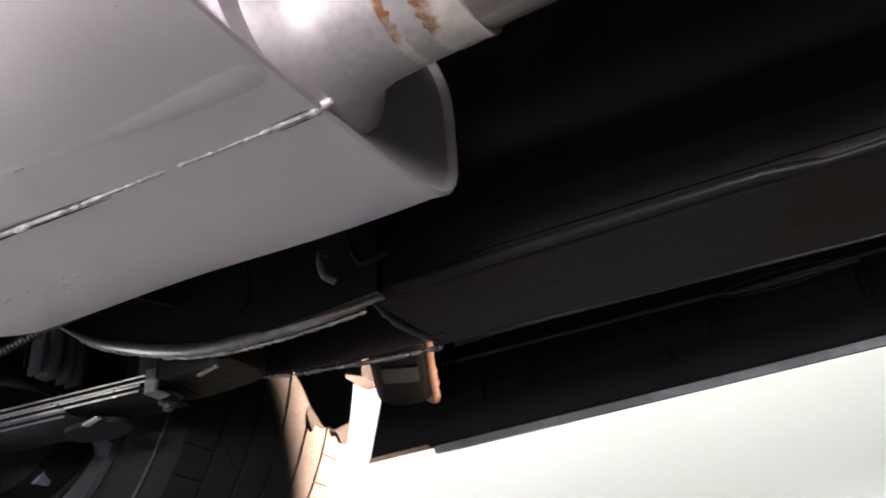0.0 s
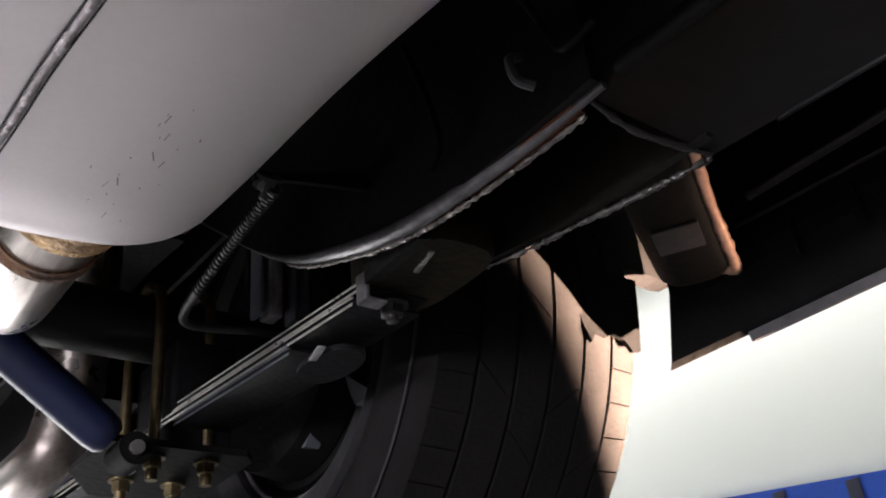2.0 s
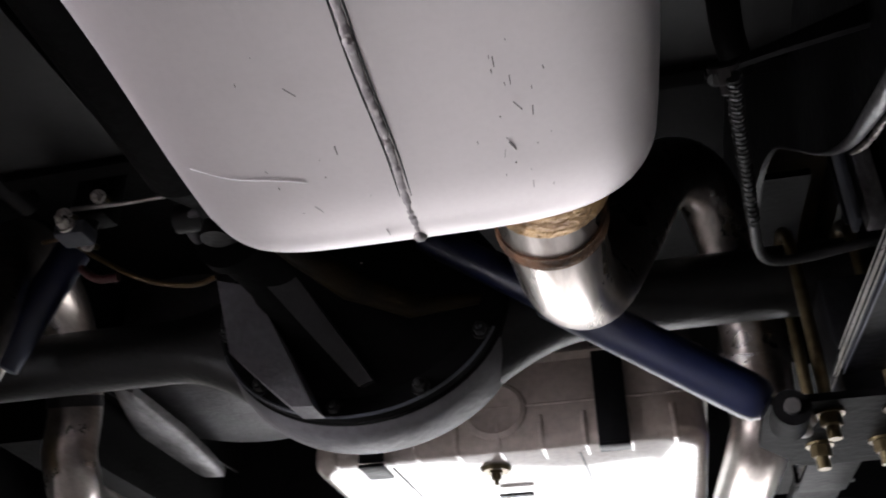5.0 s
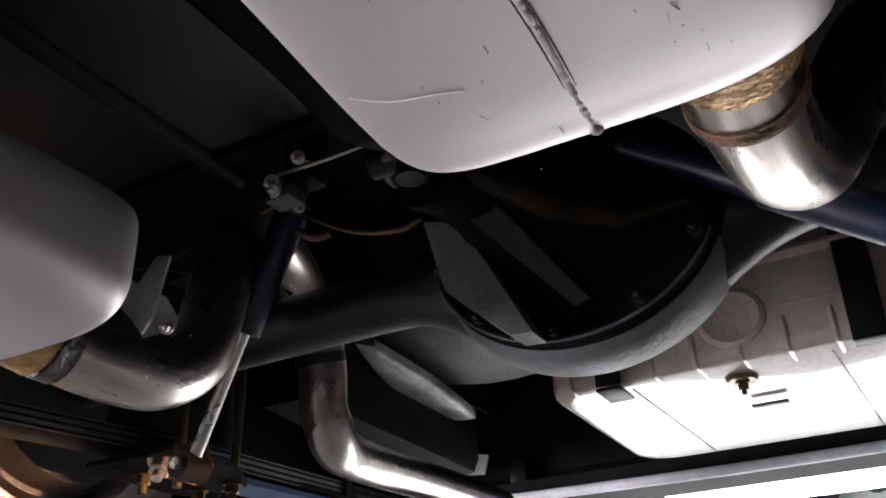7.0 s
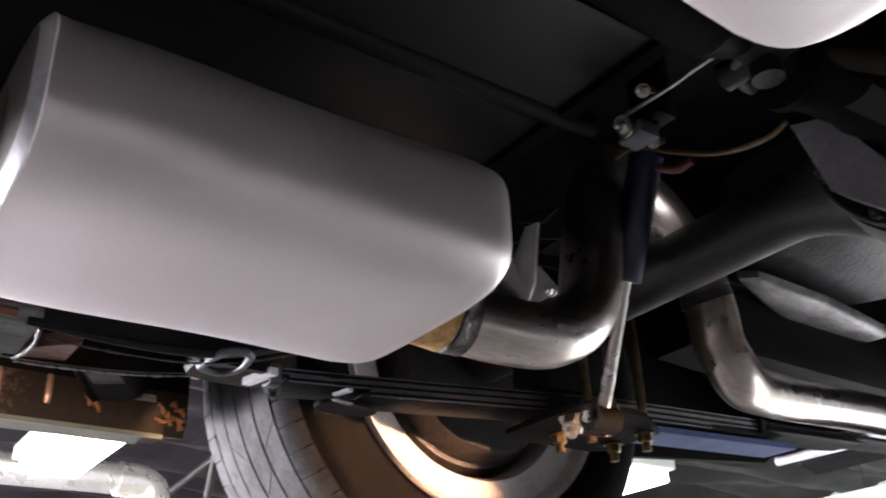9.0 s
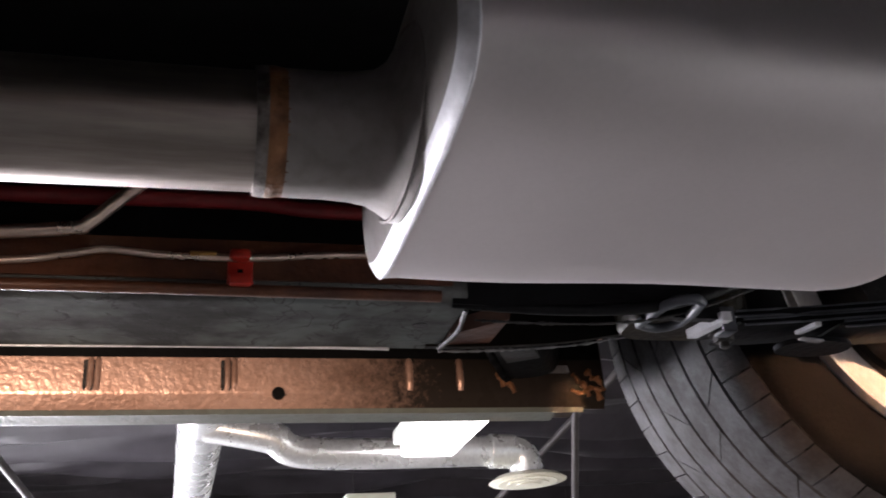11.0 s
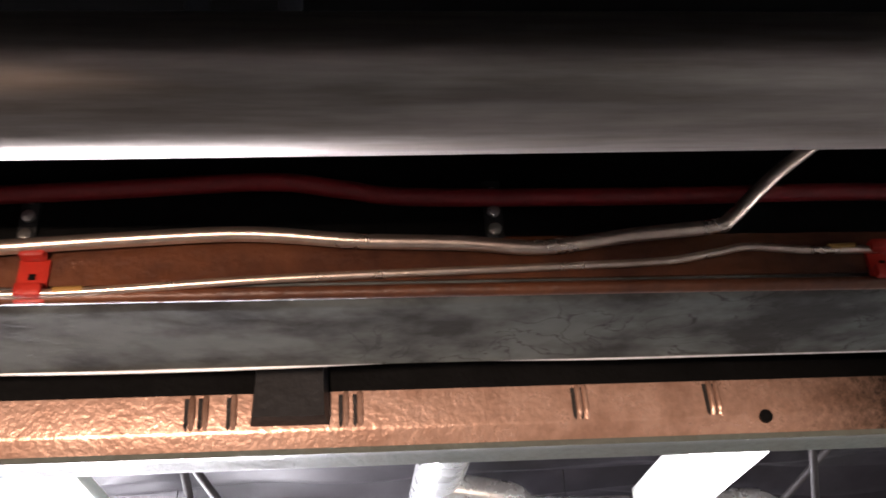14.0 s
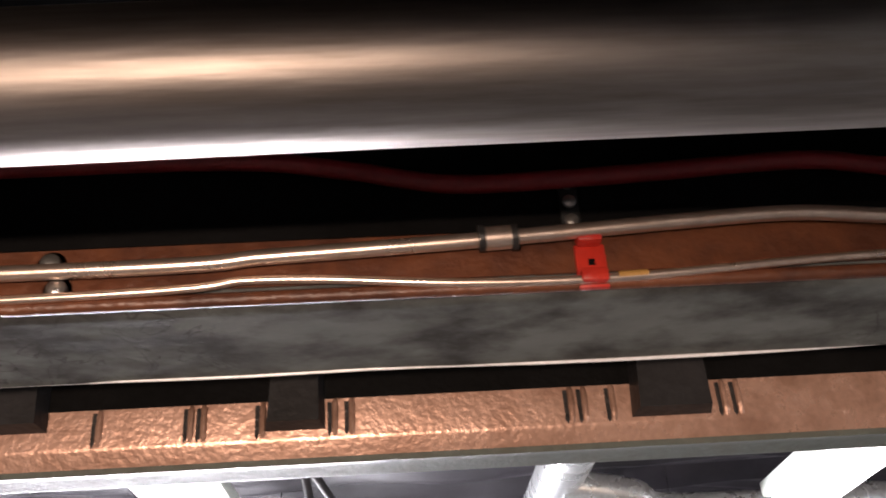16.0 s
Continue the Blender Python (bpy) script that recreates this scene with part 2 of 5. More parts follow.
M_HOSE = mat("black_rubber_hose", (0.022, 0.022, 0.023), 0.45, 0.0, None, 40, 0.5, 200, 0.2)
M_DARKGREY = mat("dark_grey_surface", (0.030, 0.029, 0.031), 0.42, 0.1, (0.014, 0.013, 0.013), 14, 0.7, 120, 0.2, spec=0.3)
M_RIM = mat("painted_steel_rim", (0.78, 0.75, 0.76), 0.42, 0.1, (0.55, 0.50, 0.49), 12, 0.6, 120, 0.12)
M_DRUM = mat("cast_drum", (0.05, 0.047, 0.047), 0.5, 0.5, (0.02, 0.018, 0.017), 20, 0.7, 150, 0.4)
M_SPRING = mat("grey_leaf_spring_paint", (0.010, 0.010, 0.0115), 0.55, 0.0, (0.008, 0.008, 0.008), 16, 0.7, 120, 0.25, spec=0.05)
M_FLOORPAN = mat("dark_grey_floor_pan", (0.0078, 0.0075, 0.008), 0.42, 0.0, (0.005, 0.0048, 0.0051), 5, 0.5, 110, 0.06, spec=0.14)
M_SCUFF = mat("scuffed_grey_steel", (0.30, 0.29, 0.30), 0.5, 0.2, (0.07, 0.065, 0.065), 18, 0.9, 140, 0.4, stretch=(1.5, 0.5, 1))
M_AXLE = mat("black_axle_paint", (0.010, 0.0098, 0.010), 0.42, 0.0, (0.014, 0.013, 0.0128), 10, 0.6, 130, 0.2, spec=0.3)
M_GREYCAST = mat("grey_cast_housing", (0.075, 0.072, 0.078), 0.5, 0.1, (0.03, 0.028, 0.03), 16, 0.7, 130, 0.35)
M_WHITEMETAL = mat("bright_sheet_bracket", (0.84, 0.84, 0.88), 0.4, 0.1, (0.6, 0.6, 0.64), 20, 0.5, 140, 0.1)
M_CONC = mat("concrete_floor", (0.35, 0.345, 0.335), 0.5, 0.0, (0.26, 0.255, 0.245), 1.5, 0.6, 30, 0.2)
M_WALL = mat("white_wall_paint", (0.82, 0.88, 0.80), 0.6, 0.0, (0.82, 0.88, 0.80), 0.3, 0.3, 20, 0.0, speck=0.0)
M_BLUE = mat("blue_wall_panel", (0.02, 0.09, 0.50), 0.45, 0.0, (0.012, 0.06, 0.36), 2.0, 0.5, 40, 0.05)
M_DKMARK = mat("dark_panel_mark", (0.02, 0.025, 0.05), 0.5)
M_CEIL = mat("dark_ceiling_blanket", (0.030, 0.0265, 0.032), 0.5, 0.0, (0.014, 0.0125, 0.015), 2.5, 0.8, 12, 0.35, spec=0.3)
M_DUCT = mat("galvanised_duct", (0.88, 0.90, 0.90), 0.28, 0.7, (0.74, 0.76, 0.76), 6, 0.5, 60, 0.06)
M_CREAM = mat("cream_diffuser", (0.75, 0.74, 0.62), 0.5, 0.0, (0.6, 0.58, 0.46), 9, 0.5, 80, 0.05)
M_TUBEGLOW = glow("fluorescent_lens", (1.0, 0.925, 0.97), 9.5)
M_WASHGLOW = glow("added_wall_light_lens", (1.0, 0.95, 0.97), 8.0)
M_SPECK = mat("dull_scratch", (0.20, 0.18, 0.17), 0.6, 0.0, (0.12, 0.105, 0.10), 40, 0.6, 200, 0.0)
M_BRIGHTCUT = mat("fresh_scratched_metal", (0.95, 0.94, 0.94), 0.5, 0.0, (0.90, 0.89, 0.89), 9, 0.4, 60, 0.0, speck=0.0)
M_WOOD = mat("dark_roof_truss", (0.035, 0.030, 0.030), 0.6, 0.0, None, 12, 0.6, 90, 0.3)

# ---------------------------------------------------------------- mesh helpers


def link(name, bm, material, parent=None, label="", smooth=True):
    me = bpy.data.meshes.new(name)
    bmesh.ops.recalc_face_normals(bm, faces=bm.faces[:])
    bm.to_mesh(me)
    bm.free()
    me.materials.append(material)
    if smooth:
        for p in me.polygons:
            p.use_smooth = True
        me.set_sharp_from_angle(angle=radians(38))
    ob = new(name, me)
    if parent is not None:
        ob.parent = parent
        ob.matrix_parent_inverse = parent.matrix_basis.inverted()
    if label:
        ob["label"] = label
    return ob


def part(name, bm, material, parent, label="", smooth=True):
    return link(name, bm, material, parent, label, smooth)


def thing(name, at, label, category, group="", kind=""):
    e = new(name)
    e.location = at
    e.empty_display_size = 0.05
    return tagged(e, label, category, group, kind)


def box(x0, x1, y0, y1, z0, z1, bevel=0.0, seg=2):
    bm = bmesh.new()
    v = [bm.verts.new((x, y, z)) for x in (x0, x1) for y in (y0, y1) for z in (z0, z1)]
    for f in ((0, 1, 3, 2), (4, 6, 7, 5), (0, 4, 5, 1), (2, 3, 7, 6), (0, 2, 6, 4), (1, 5, 7, 3)):
        bm.faces.new([v[i] for i in f])
    if bevel:
        bmesh.ops.bevel(bm, geom=bm.edges[:], offset=bevel, segments=seg, affect="EDGES", profile=0.5)
    return bm


def join(*bms):
    """Several bmeshes as one."""
    out = bmesh.new()
    for b in bms:
        me = bpy.data.meshes.new("tmp")
        b.to_mesh(me)
        b.free()
        out.from_mesh(me)
        bpy.data.meshes.remove(me)
    return out


def moved(bm, m):
    bmesh.ops.transform(bm, matrix=m, verts=bm.verts[:])
    return bm


def loft(rings, cap=True):
    bm = bmesh.new()
    rows = [[bm.verts.new(p) for p in r] for r in rings]
    n = len(rows[0])
    for a, b in zip(rows, rows[1:]):
        for i in range(n):
            bm.faces.new((a[i], a[(i + 1) % n], b[(i + 1) % n], b[i]))
    if cap:
        bm.faces.new(rows[0])
        bm.faces.new(rows[-1])
    return bm


def smoothline(pts, steps=8):
    """Catmull-Rom through the points."""
    P = [Vector(p) for p in pts]
    P = [2 * P[0] - P[1]] + P + [2 * P[-1] - P[-2]]
    out = []
    for i in range(1, len(P) - 2):
        a, b, c, d = P[i - 1 : i + 3]
        for k in range(steps):
            t = k / steps
            out.append(0.5 * (2 * b + (c - a) * t + (2 * a - 5 * b + 4 * c - d) * t * t + (3 * b - a - 3 * c + d) * t ** 3))
    out.append(P[-2])
    return out


def tube(pts, r, seg=16, steps=8, lump=0.0, lumps=1.0, cap=True):
    """A round bar along a curve; lump: uneven thickness, as of a weld bead."""
    line = smoothline(pts, steps) if steps > 1 else [Vector(p) for p in pts]
    t = (line[1] - line[0]).normalized()
    up = Vector((0, 0, 1)) if abs(t.z) < 0.9 else Vector((0, 1, 0))
    u = t.cross(up).normalized()
    rings = []
    for i, p in enumerate(line):
        t = (line[min(i + 1, len(line) - 1)] - line[max(i - 1, 0)]).normalized()
        u = (u - t * u.dot(t)).normalized()
        w = t.cross(u)
        rr = r(i / (len(line) - 1)) if callable(r) else r
        if lump:
            rr *= 1 + lump * noise.noise(p * lumps) + 0.5 * lump * noise.noise(p * lumps * 2.7)
        rings.append([p + (u * math.cos(a) + w * math.sin(a)) * rr for a in (2 * math.pi * k / seg for k in range(seg))])
    return loft(rings, cap)


def rod(a, b, r, seg=16, bevel=0.0):
    a, b = Vector(a), Vector(b)
    if bevel:
        d = (b - a).normalized() * bevel
        return tube_r([a, a + d, b - d, b], [r - bevel, r, r, r - bevel], seg)
    return tube_r([a, b], [r, r], seg)


def tube_r(pts, radii, seg=24):
    """A turned body along a straight line, with a radius at each point."""
    P = [Vector(p) for p in pts]
    t = (P[-1] - P[0]).normalized()
    u = t.cross(Vector((0, 0, 1)) if abs(t.z) < 0.9 else Vector((0, 1, 0))).normalized()
    w = t.cross(u)
    return loft([[p + (u * math.cos(a) + w * math.sin(a)) * r for a in (2 * math.pi * k / seg for k in range(seg))] for p, r in zip(P, radii)])


def hexbolt(p, axis, r, h):
    """A hexagon head with a washer under it and a rounded thread end."""
    p, axis = Vector(p), Vector(axis).normalized()
    return join(tube_r([p, p + axis * h * 0.25], [r * 1.35] * 2, 20), tube_r([p + axis * h * 0.25, p + axis * h * 0.9, p + axis * h], [r, r, r * 0.85], 6), tube_r([p + axis * h, p + axis * h * 1.5, p + axis * h * 1.6], [r * 0.5, r * 0.5, r * 0.3], 12))


def prism(profile, x0, x1, axis="x"):
    """A closed outline drawn in the plane across axis, pulled out from x0 to x1."""
    put = {"x": lambda a, b, c: (c, a, b), "y": lambda a, b, c: (a, c, b), "z": lambda a, b, c: (a, b, c)}[axis]
    return loft([[put(a, b, c) for a, b in profile] for c in (x0, x1)])


def lathe(profile, centre, seg=48):
    """Turns (x, radius) about the x axis through centre."""
    cx, cy, cz = centre
    return loft([[(cx + x, cy + r * math.cos(a), cz + r * math.sin(a)) for a in (2 * math.pi * k / seg for k in range(seg))] for x, r in profile], cap=False)


# ---------------------------------------------------------------- the shop
def sheet(x0, x1, y0, y1, z, h, nx, ny, seed):
    """An uneven sheet, for the blanket of the ceiling."""
    bm = bmesh.new()
    g = [[bm.verts.new((x0 + (x1 - x0) * i / nx, y0 + (y1 - y0) * j / ny, z - 0.11 * abs(math.sin(math.pi * (x0 + (x1 - x0) * i / nx) / 0.62)) + h * noise.noise(Vector((i * 0.22, j * 0.07, seed))) + 0.35 * h * noise.noise(Vector((i * 0.45, j * 0.16, seed + 5))))) for j in range(ny + 1)] for i in range(nx + 1)]
    for i in range(nx):
        for j in range(ny):
            bm.faces.new((g[i][j], g[i + 1][j], g[i + 1][j + 1], g[i][j + 1]))
    return bm


S = dict(kind="structure")
tagged(link("floor", box(-16, 3.4, -7, 9, -0.2, 0), M_CONC), "smooth grey concrete workshop floor under the lift", "floor", **S)
tagged(link("ceiling", sheet(-15.98, 3.19, -6.98, 8.98, 3.34, 0.16, 320, 110, 3), M_CEIL), "dark wrinkled insulation blanket ceiling of the shop", "ceiling", **S)
tagged(link("wall_west", box(-16.2, -16, -7, 9, 0, 3.5), M_CEIL), "dark far wall of the workshop", "wall", **S)
tagged(link("wall_south", box(-16, 3.4, -7.2, -7, 0, 3.5), M_CEIL), "plain painted workshop wall", "wall", **S)
tagged(link("wall_north", box(-16, 3.4, 9, 9.2, 0, 3.5), M_WALL), "plain painted workshop wall", "wall", **S)
tagged(link("wall_east", box(3.2, 3.4, -0.5, 9.2, 0, 3.5), M_WALL), "bright white painted workshop side wall", "wall", **S)
# unseen dark section added so no bright wall reflects in the exhaust
tagged(link("dark_wall_part", box(3.2, 3.4, -7.2, -0.5, 0, 3.5), M_CEIL), "added unseen dark wall section beside the white wall", "door", **S)


# blue panel band along the white wall
panel = thing("wall_panel", (3.18, 4, 1.0), "glossy blue panel with dark vertical marks on the white wall", "wall panel")
part("board", prism([(1.17, 1.75), (1.17, 2.135), (2.3, 2.27), (3.0, 2.31), (8.5, 2.31), (8.5, 1.75)], 3.15, 3.197, "x"), M_BLUE, panel)
# unseen dark board added to keep a bright wall out of the muffler reflections
part("added_dark_board", box(3.15, 3.197, -0.48, 8.5, 0.3, 1.745, 0.01), M_CEIL, panel, "added unseen dark board below the blue panel")
for y in (1.60, 1.88, 2.5, 3.1):
    part("mark", box(3.142, 3.1495, y, y + 0.05, 1.85, 2.13 + 0.12 * (y - 1.2), 0.002), M_DKMARK, panel)


def strip_light(x, y, z, length, width, label):
    t = thing("fluorescent_light", (x, y, z), label, "ceiling light", "fluorescent ceiling lights")
    part("housing", box(x - length / 2 - 0.03, x + length / 2 + 0.03, y - width / 2 - 0.03, y + width / 2 + 0.03, z + 0.003, z + 0.07, 0.01), M_WALL, t)
    part("lens", box(x - length / 2, x + length / 2, y - width / 2, y + width / 2, z - 0.06, z, 0.012), M_TUBEGLOW, t)
    part("chain", rod((x, y, z + 0.07), (x, y, 3.32), 0.003, 8), M_DRUM, t)


LIGHT = "lit fluorescent strip light hanging from the dark ceiling"
for x in (-3.5, -6.2, -8.9, -11.6, -14.3):
    for y in (-4.05, -1.45, 1.13, 3.75):
        strip_light(x, y, 2.52, 1.2, 0.25, LIGHT)
for x, y in ((-0.55, 5.3), (-3.2, 6.2), (1.6, 6.0), (-0.6, -4.6)):
    strip_light(x, y, 2.62, 1.2, 0.25, LIGHT)


def added_wall_light(y):
    """An added unseen strip light that brightens the white wall it faces."""
    t = thing("added_wall_light", (2.5, y, 3.1), "added unseen strip light that brightens the white wall", "ceiling light", "wall washers")
    part("housing", box(2.42, 2.497, y - 0.62, y + 0.62, 2.93, 3.17, 0.01), M_WALL, t)
    part("lens", box(2.50, 2.53, y - 0.59, y + 0.59, 2.95, 3.15, 0.008), M_WASHGLOW, t)
    part("chain", rod((2.45, y, 3.16), (2.45, y, 3.34), 0.003, 8), M_DRUM, t)


for k in range(5):
    added_wall_light(0.2 + 1.3 * k)

duct = thing("air_duct", (-5, 0.1, 2.6), "shiny galvanised round air duct under the ceiling", "air duct")
part("trunk", tube([(-3.6, 0.12, 2.72), (-15.9, -0.1, 2.72)], 0.115, 28, 1), M_DUCT, duct)
part("branch", tube([(-4.25, 0.12, 2.66), (-4.25, 0.42, 2.60), (-4.28, 0.62, 2.53), (-4.3, 1.5, 2.53)], 0.075, 24, 10), M_DUCT, duct)
part("elbow", tube([(-4.3, 1.5, 2.53), (-4.3, 1.63, 2.52), (-4.3, 1.68, 2.47), (-4.3, 1.685, 2.385)], 0.085, 24, 6), M_DUCT, duct)
dif = thing("air_diffuser", (-4.3, 1.685, 2.39), "round cream ceiling air diffuser on a duct elbow", "diffuser")
for k, r in enumerate((0.195, 0.15, 0.105, 0.06)):
    part("cone", tube_r([(-4.3, 1.685, 2.40 - 0.006 * k), (-4.3, 1.685, 2.375 - 0.006 * k), (-4.3, 1.685, 2.372 - 0.006 * k)], [r * 0.8, r, r * 0.98], 40), M_CREAM, dif)
for k, (a, b) in enumerate((((-4.0, -1.35, 3.22), (-5.6, -0.75, 2.55)), ((-4.0, -1.15, 3.22), (-4.9, -1.05, 2.5)), ((-4.5, 2.6, 3.22), (-6.0, 1.9, 2.45)), ((-4.4, 2.1, 3.22), (-5.2, 2.3, 2.45)))):
    t = thing("roof_brace", a, "dark slanting brace of the shop roof truss", "roof brace", "roof braces")
    part("bar", rod(a, b, 0.022, 10), M_WOOD, t)

# ---------------------------------------------------------------- the car underside: structure
car = thing("car_underbody", (0, 0, 1.9), "raised car seen from below, black underbody with copper sills", "car")


def mirror(pts, s):
    return [(s * p[0], *p[1:]) for p in pts]


# floor pans, tunnel, rear seat panel, trunk floor
for s in (1, -1):
    xs = sorted((s * 0.07, s * 0.86))
    part("floor_pan", box(*xs, -2.2, 0.632, 1.93, 1.95, 0.004), M_FLOORPAN, car)
    part("tunnel_side", box(*sorted((s * 0.07, s * 0.08)), -2.2, 0.632, 1.945, 2.10), M_BLACK, car)
    part("floor_bead", tube(mirror([(0.214, -0.8, 1.934), (0.205, 0.58, 1.934), (0.203, 0.615, 1.940)], s), 0.013, 12, 4), M_FLOORPAN, car)
part("tunnel_top", box(-0.10, 0.10, -2.2, 0.64, 2.10, 2.12), M_BLACK, car)
part("seat_panel", box(-0.93, 0.93, 0.634, 0.65, 1.925, 2.20), M_BLACK, car)
part("trunk_floor", box(-0.93, 0.93, 0.64, 1.98, 2.18, 2.20), M_BLACK, car)
part("rear_valance", prism([(1.93, 1.93), (1.965, 1.90), (1.985, 1.92), (1.99, 2.2), (1.97, 2.2), (1.955, 1.95)], -0.93, 0.93, "x"), M_SATIN, car)
part("valance_trim", tube([(-0.93, 1.945, 1.908), (0.0, 1.950, 1.896), (0.93, 1.945, 1.908)], 0.011, 12, 10), M_WHITEMETAL, car, "pale lower trim edge")
# white plate put in for a small gap with bright light behind
part("bright_gap_plate", prism([(-0.63, 2.005), (-0.55, 1.985), (-0.560, 1.945), (-0.605, 1.950)], 1.88, 1.885, "y"), M_WHITEMETAL, car, "small white plate standing in for a bright gap")
# grey instead of black, to carry the light on this surface
part("spare_well", tube_r([(-0.36, 1.45, 2.2), (-0.36, 1.45, 2.06), (-0.36, 1.45, 2.04)], [0.22, 0.21, 0.17], 40), M_GREYCAST, car, "spare wheel well, grey for the light on it")


def sill(s):
    up = 0.004 if s > 0 else 0.0
    prof = [(0.82, 1.95), (0.82, 1.773), (0.822, 1.769), (0.831, 1.7535), (0.915, 1.776), (0.935, 1.773), (0.941, 1.774), (0.945, 1.80), (0.945, 2.2), (0.93, 2.2), (0.93, 1.95)]
    if s < 0:
        # black band stands in for the rail's shadow on the upper sill
        part("sill_shade_band", box(-0.8198, -0.8185, -2.2, 0.524, 1.809, 1.929, 0.0004, 1), M_BLACK, car, "black band for the shade on the upper sill")
        part("torn_edge", tube([(-0.8185, 0.40 + 0.012 * k, 1.772 + 0.007 * noise.noise(Vector((k * 0.7, 1, 2)))) for k in range(7, 11)], 0.0026, 8, 3, 0.9, 160), M_RUSTCOPPER, car, "crumpled rusty sill edge")
        for y, z, ln in ((0.400, 1.785, 0.016), (0.412, 1.776, 0.012), (0.492, 1.786, 0.012), (0.502, 1.774, 0.018), (0.510, 1.790, 0.010), (0.516, 1.768, 0.014), (0.521, 1.780, 0.016)):
            part("rust_blister", tube([(-0.8195, y - 0.004, z + ln / 2), (-0.8175, y, z), (-0.8192, y + 0.003, z - ln / 2)], 0.0030, 8, 5, 0.8, 240), M_RUSTCOPPER, car, "flaking orange rust blister")
        part("tab_plate", loft([[(-0.812, y, z) for y, z in ((0.437, 1.806), (0.452, 1.800), (0.480, 1.800), (0.482, 1.792), (0.450, 1.792))], [(-0.817, y, z) for y, z in ((0.437, 1.806), (0.452, 1.800), (0.480, 1.800), (0.482, 1.792), (0.450, 1.792))]]), M_SCUFF, car, "small pale tab")
    end = (lambda x, z: 0.527) if s < 0 else (lambda x, z: 0.482 + (min(x, 0.86) - 0.82) * 1.2)
    if s > 0:
        prof = [(0.82, 1.95), (0.82, 1.800), (0.823, 1.788), (0.852, 1.752), (0.858, 1.7485), (0.863, 1.7500), (0.935, 1.792), (0.941, 1.797), (0.945, 1.81), (0.945, 2.2), (0.93, 2.2), (0.93, 1.95)]
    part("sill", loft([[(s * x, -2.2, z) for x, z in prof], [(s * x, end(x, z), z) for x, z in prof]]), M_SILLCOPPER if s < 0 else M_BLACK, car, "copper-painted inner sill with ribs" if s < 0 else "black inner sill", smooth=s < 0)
    strip = ((0.829, 1.7495), (0.916, 1.7735), (0.936, 1.7695), (0.944, 1.771), (0.944, 1.776), (0.916, 1.7805), (0.829, 1.7555)) if s < 0 else ((0.856, 1.7450), (0.8585, 1.7375), (0.8625, 1.7375), (0.8625, 1.7470), (0.8585, 1.7490))
    part("pinch_strip", prism([(s * x, z + up) for x, z in strip], -2.2, 0.50 if s < 0 else 0.437, "y"), M_SILLGREEN if s < 0 else M_GREYCAST, car, "grey-green primed pinch weld strip")
    if s > 0:
        part("sill_crease", tube([(0.820, -2.2, 1.815), (0.820, -0.10, 1.815), (0.820, -0.04, 1.811), (0.820, 0.06, 1.812), (0.820, 0.10, 1.817), (0.820, 0.24, 1.821), (0.820, 0.40, 1.826)], 0.0022, 8, 6), M_DARKGREY, car)
        # grey ridge stands in for a line of light along the sill
        part("sill_sheen_ridge", tube([(0.8195, -2.2, 1.853), (0.8195, -0.2, 1.851), (0.8195, 0.38, 1.846)], 0.0045, 8, 4), M_GREYCAST, car, "sill ridge with its sheen put in as grey")
        part("sill_recess", tube([(0.820, 0.03 + 0.055 * math.cos(a), 1.815 + 0.008 * math.sin(a)) for a in (2 * math.pi * k / 24 for k in range(25))], 0.0018, 8, 2, cap=False), M_SATIN, car)
        flap = [(0.772, 1.86), (0.775, 1.815), (0.783, 1.790), (0.790, 1.777), (0.797, 1.789), (0.812, 1.786), (0.822, 1.792), (0.836, 1.787), (0.845, 1.777), (0.857, 1.779), (0.864, 1.815), (0.871, 1.86)]
        part("splash_flap", prism(flap, 0.556, 0.5605, "y"), M_BLACK, car, "torn black rubber splash flap")
    for y in (-1.09, -0.98, -0.865, -0.78, -0.768, -0.713, -0.645, -0.629, -0.42, -0.407, -0.380, -0.272, -0.258, -0.040, -0.033, 0.097, 0.104, 0.294, 0.352):
        part("rib", tube([(s * 0.822, y, 1.808), (s * 0.8190, y, 1.802), (s * 0.8190, y, 1.783), (s * 0.8225, y, 1.774)], 0.0030 if y < 0.2 else 0.0040, 8, 5, 0.22, 420), M_COPPER if s < 0 else M_BLACK, car)
        # thin dark strips lie on the sill face beside the ribs
        if s < 0 and y < 0.2:
            part("slot", prism([(y - 0.0072, 1.806), (y - 0.0030, 1.806), (y - 0.0032, 1.776), (y - 0.0050, 1.772), (y - 0.0070, 1.776)], -0.8202, -0.8194, "x"), M_DRUM, car, "narrow dark strip beside the rib")
    part("drain_hole", join(tube_r([(s * 0.8225, 0.150, 1.770), (s * 0.8188, 0.150, 1.770)], [0.0068, 0.0068], 20)), M_BLACK, car)
    # wheel arch front lip and quarter panel
    part("arch_lip", prism([(s * x, z) for x, z in ((0.62, 1.90), (0.78, 1.880), (0.93, 1.876), (0.945, 1.878), (0.945, 2.2), (0.62, 2.2))], 0.562, 0.585, "y"), M_COPPER if s < 0 else M_BLACK, car)
    part("quarter_panel", prism([(0.6, 2.2), (0.6, 1.90), (0.62, 1.98), (0.72, 2.12), (0.875, 2.19), (1.03, 2.12), (1.13, 1.98), (1.17, 1.84), (1.9, 1.90), (1.98, 1.95), (1.98, 2.2)], *sorted((s * 0.93, s * 0.945)), "x"), M_BLACK, car)
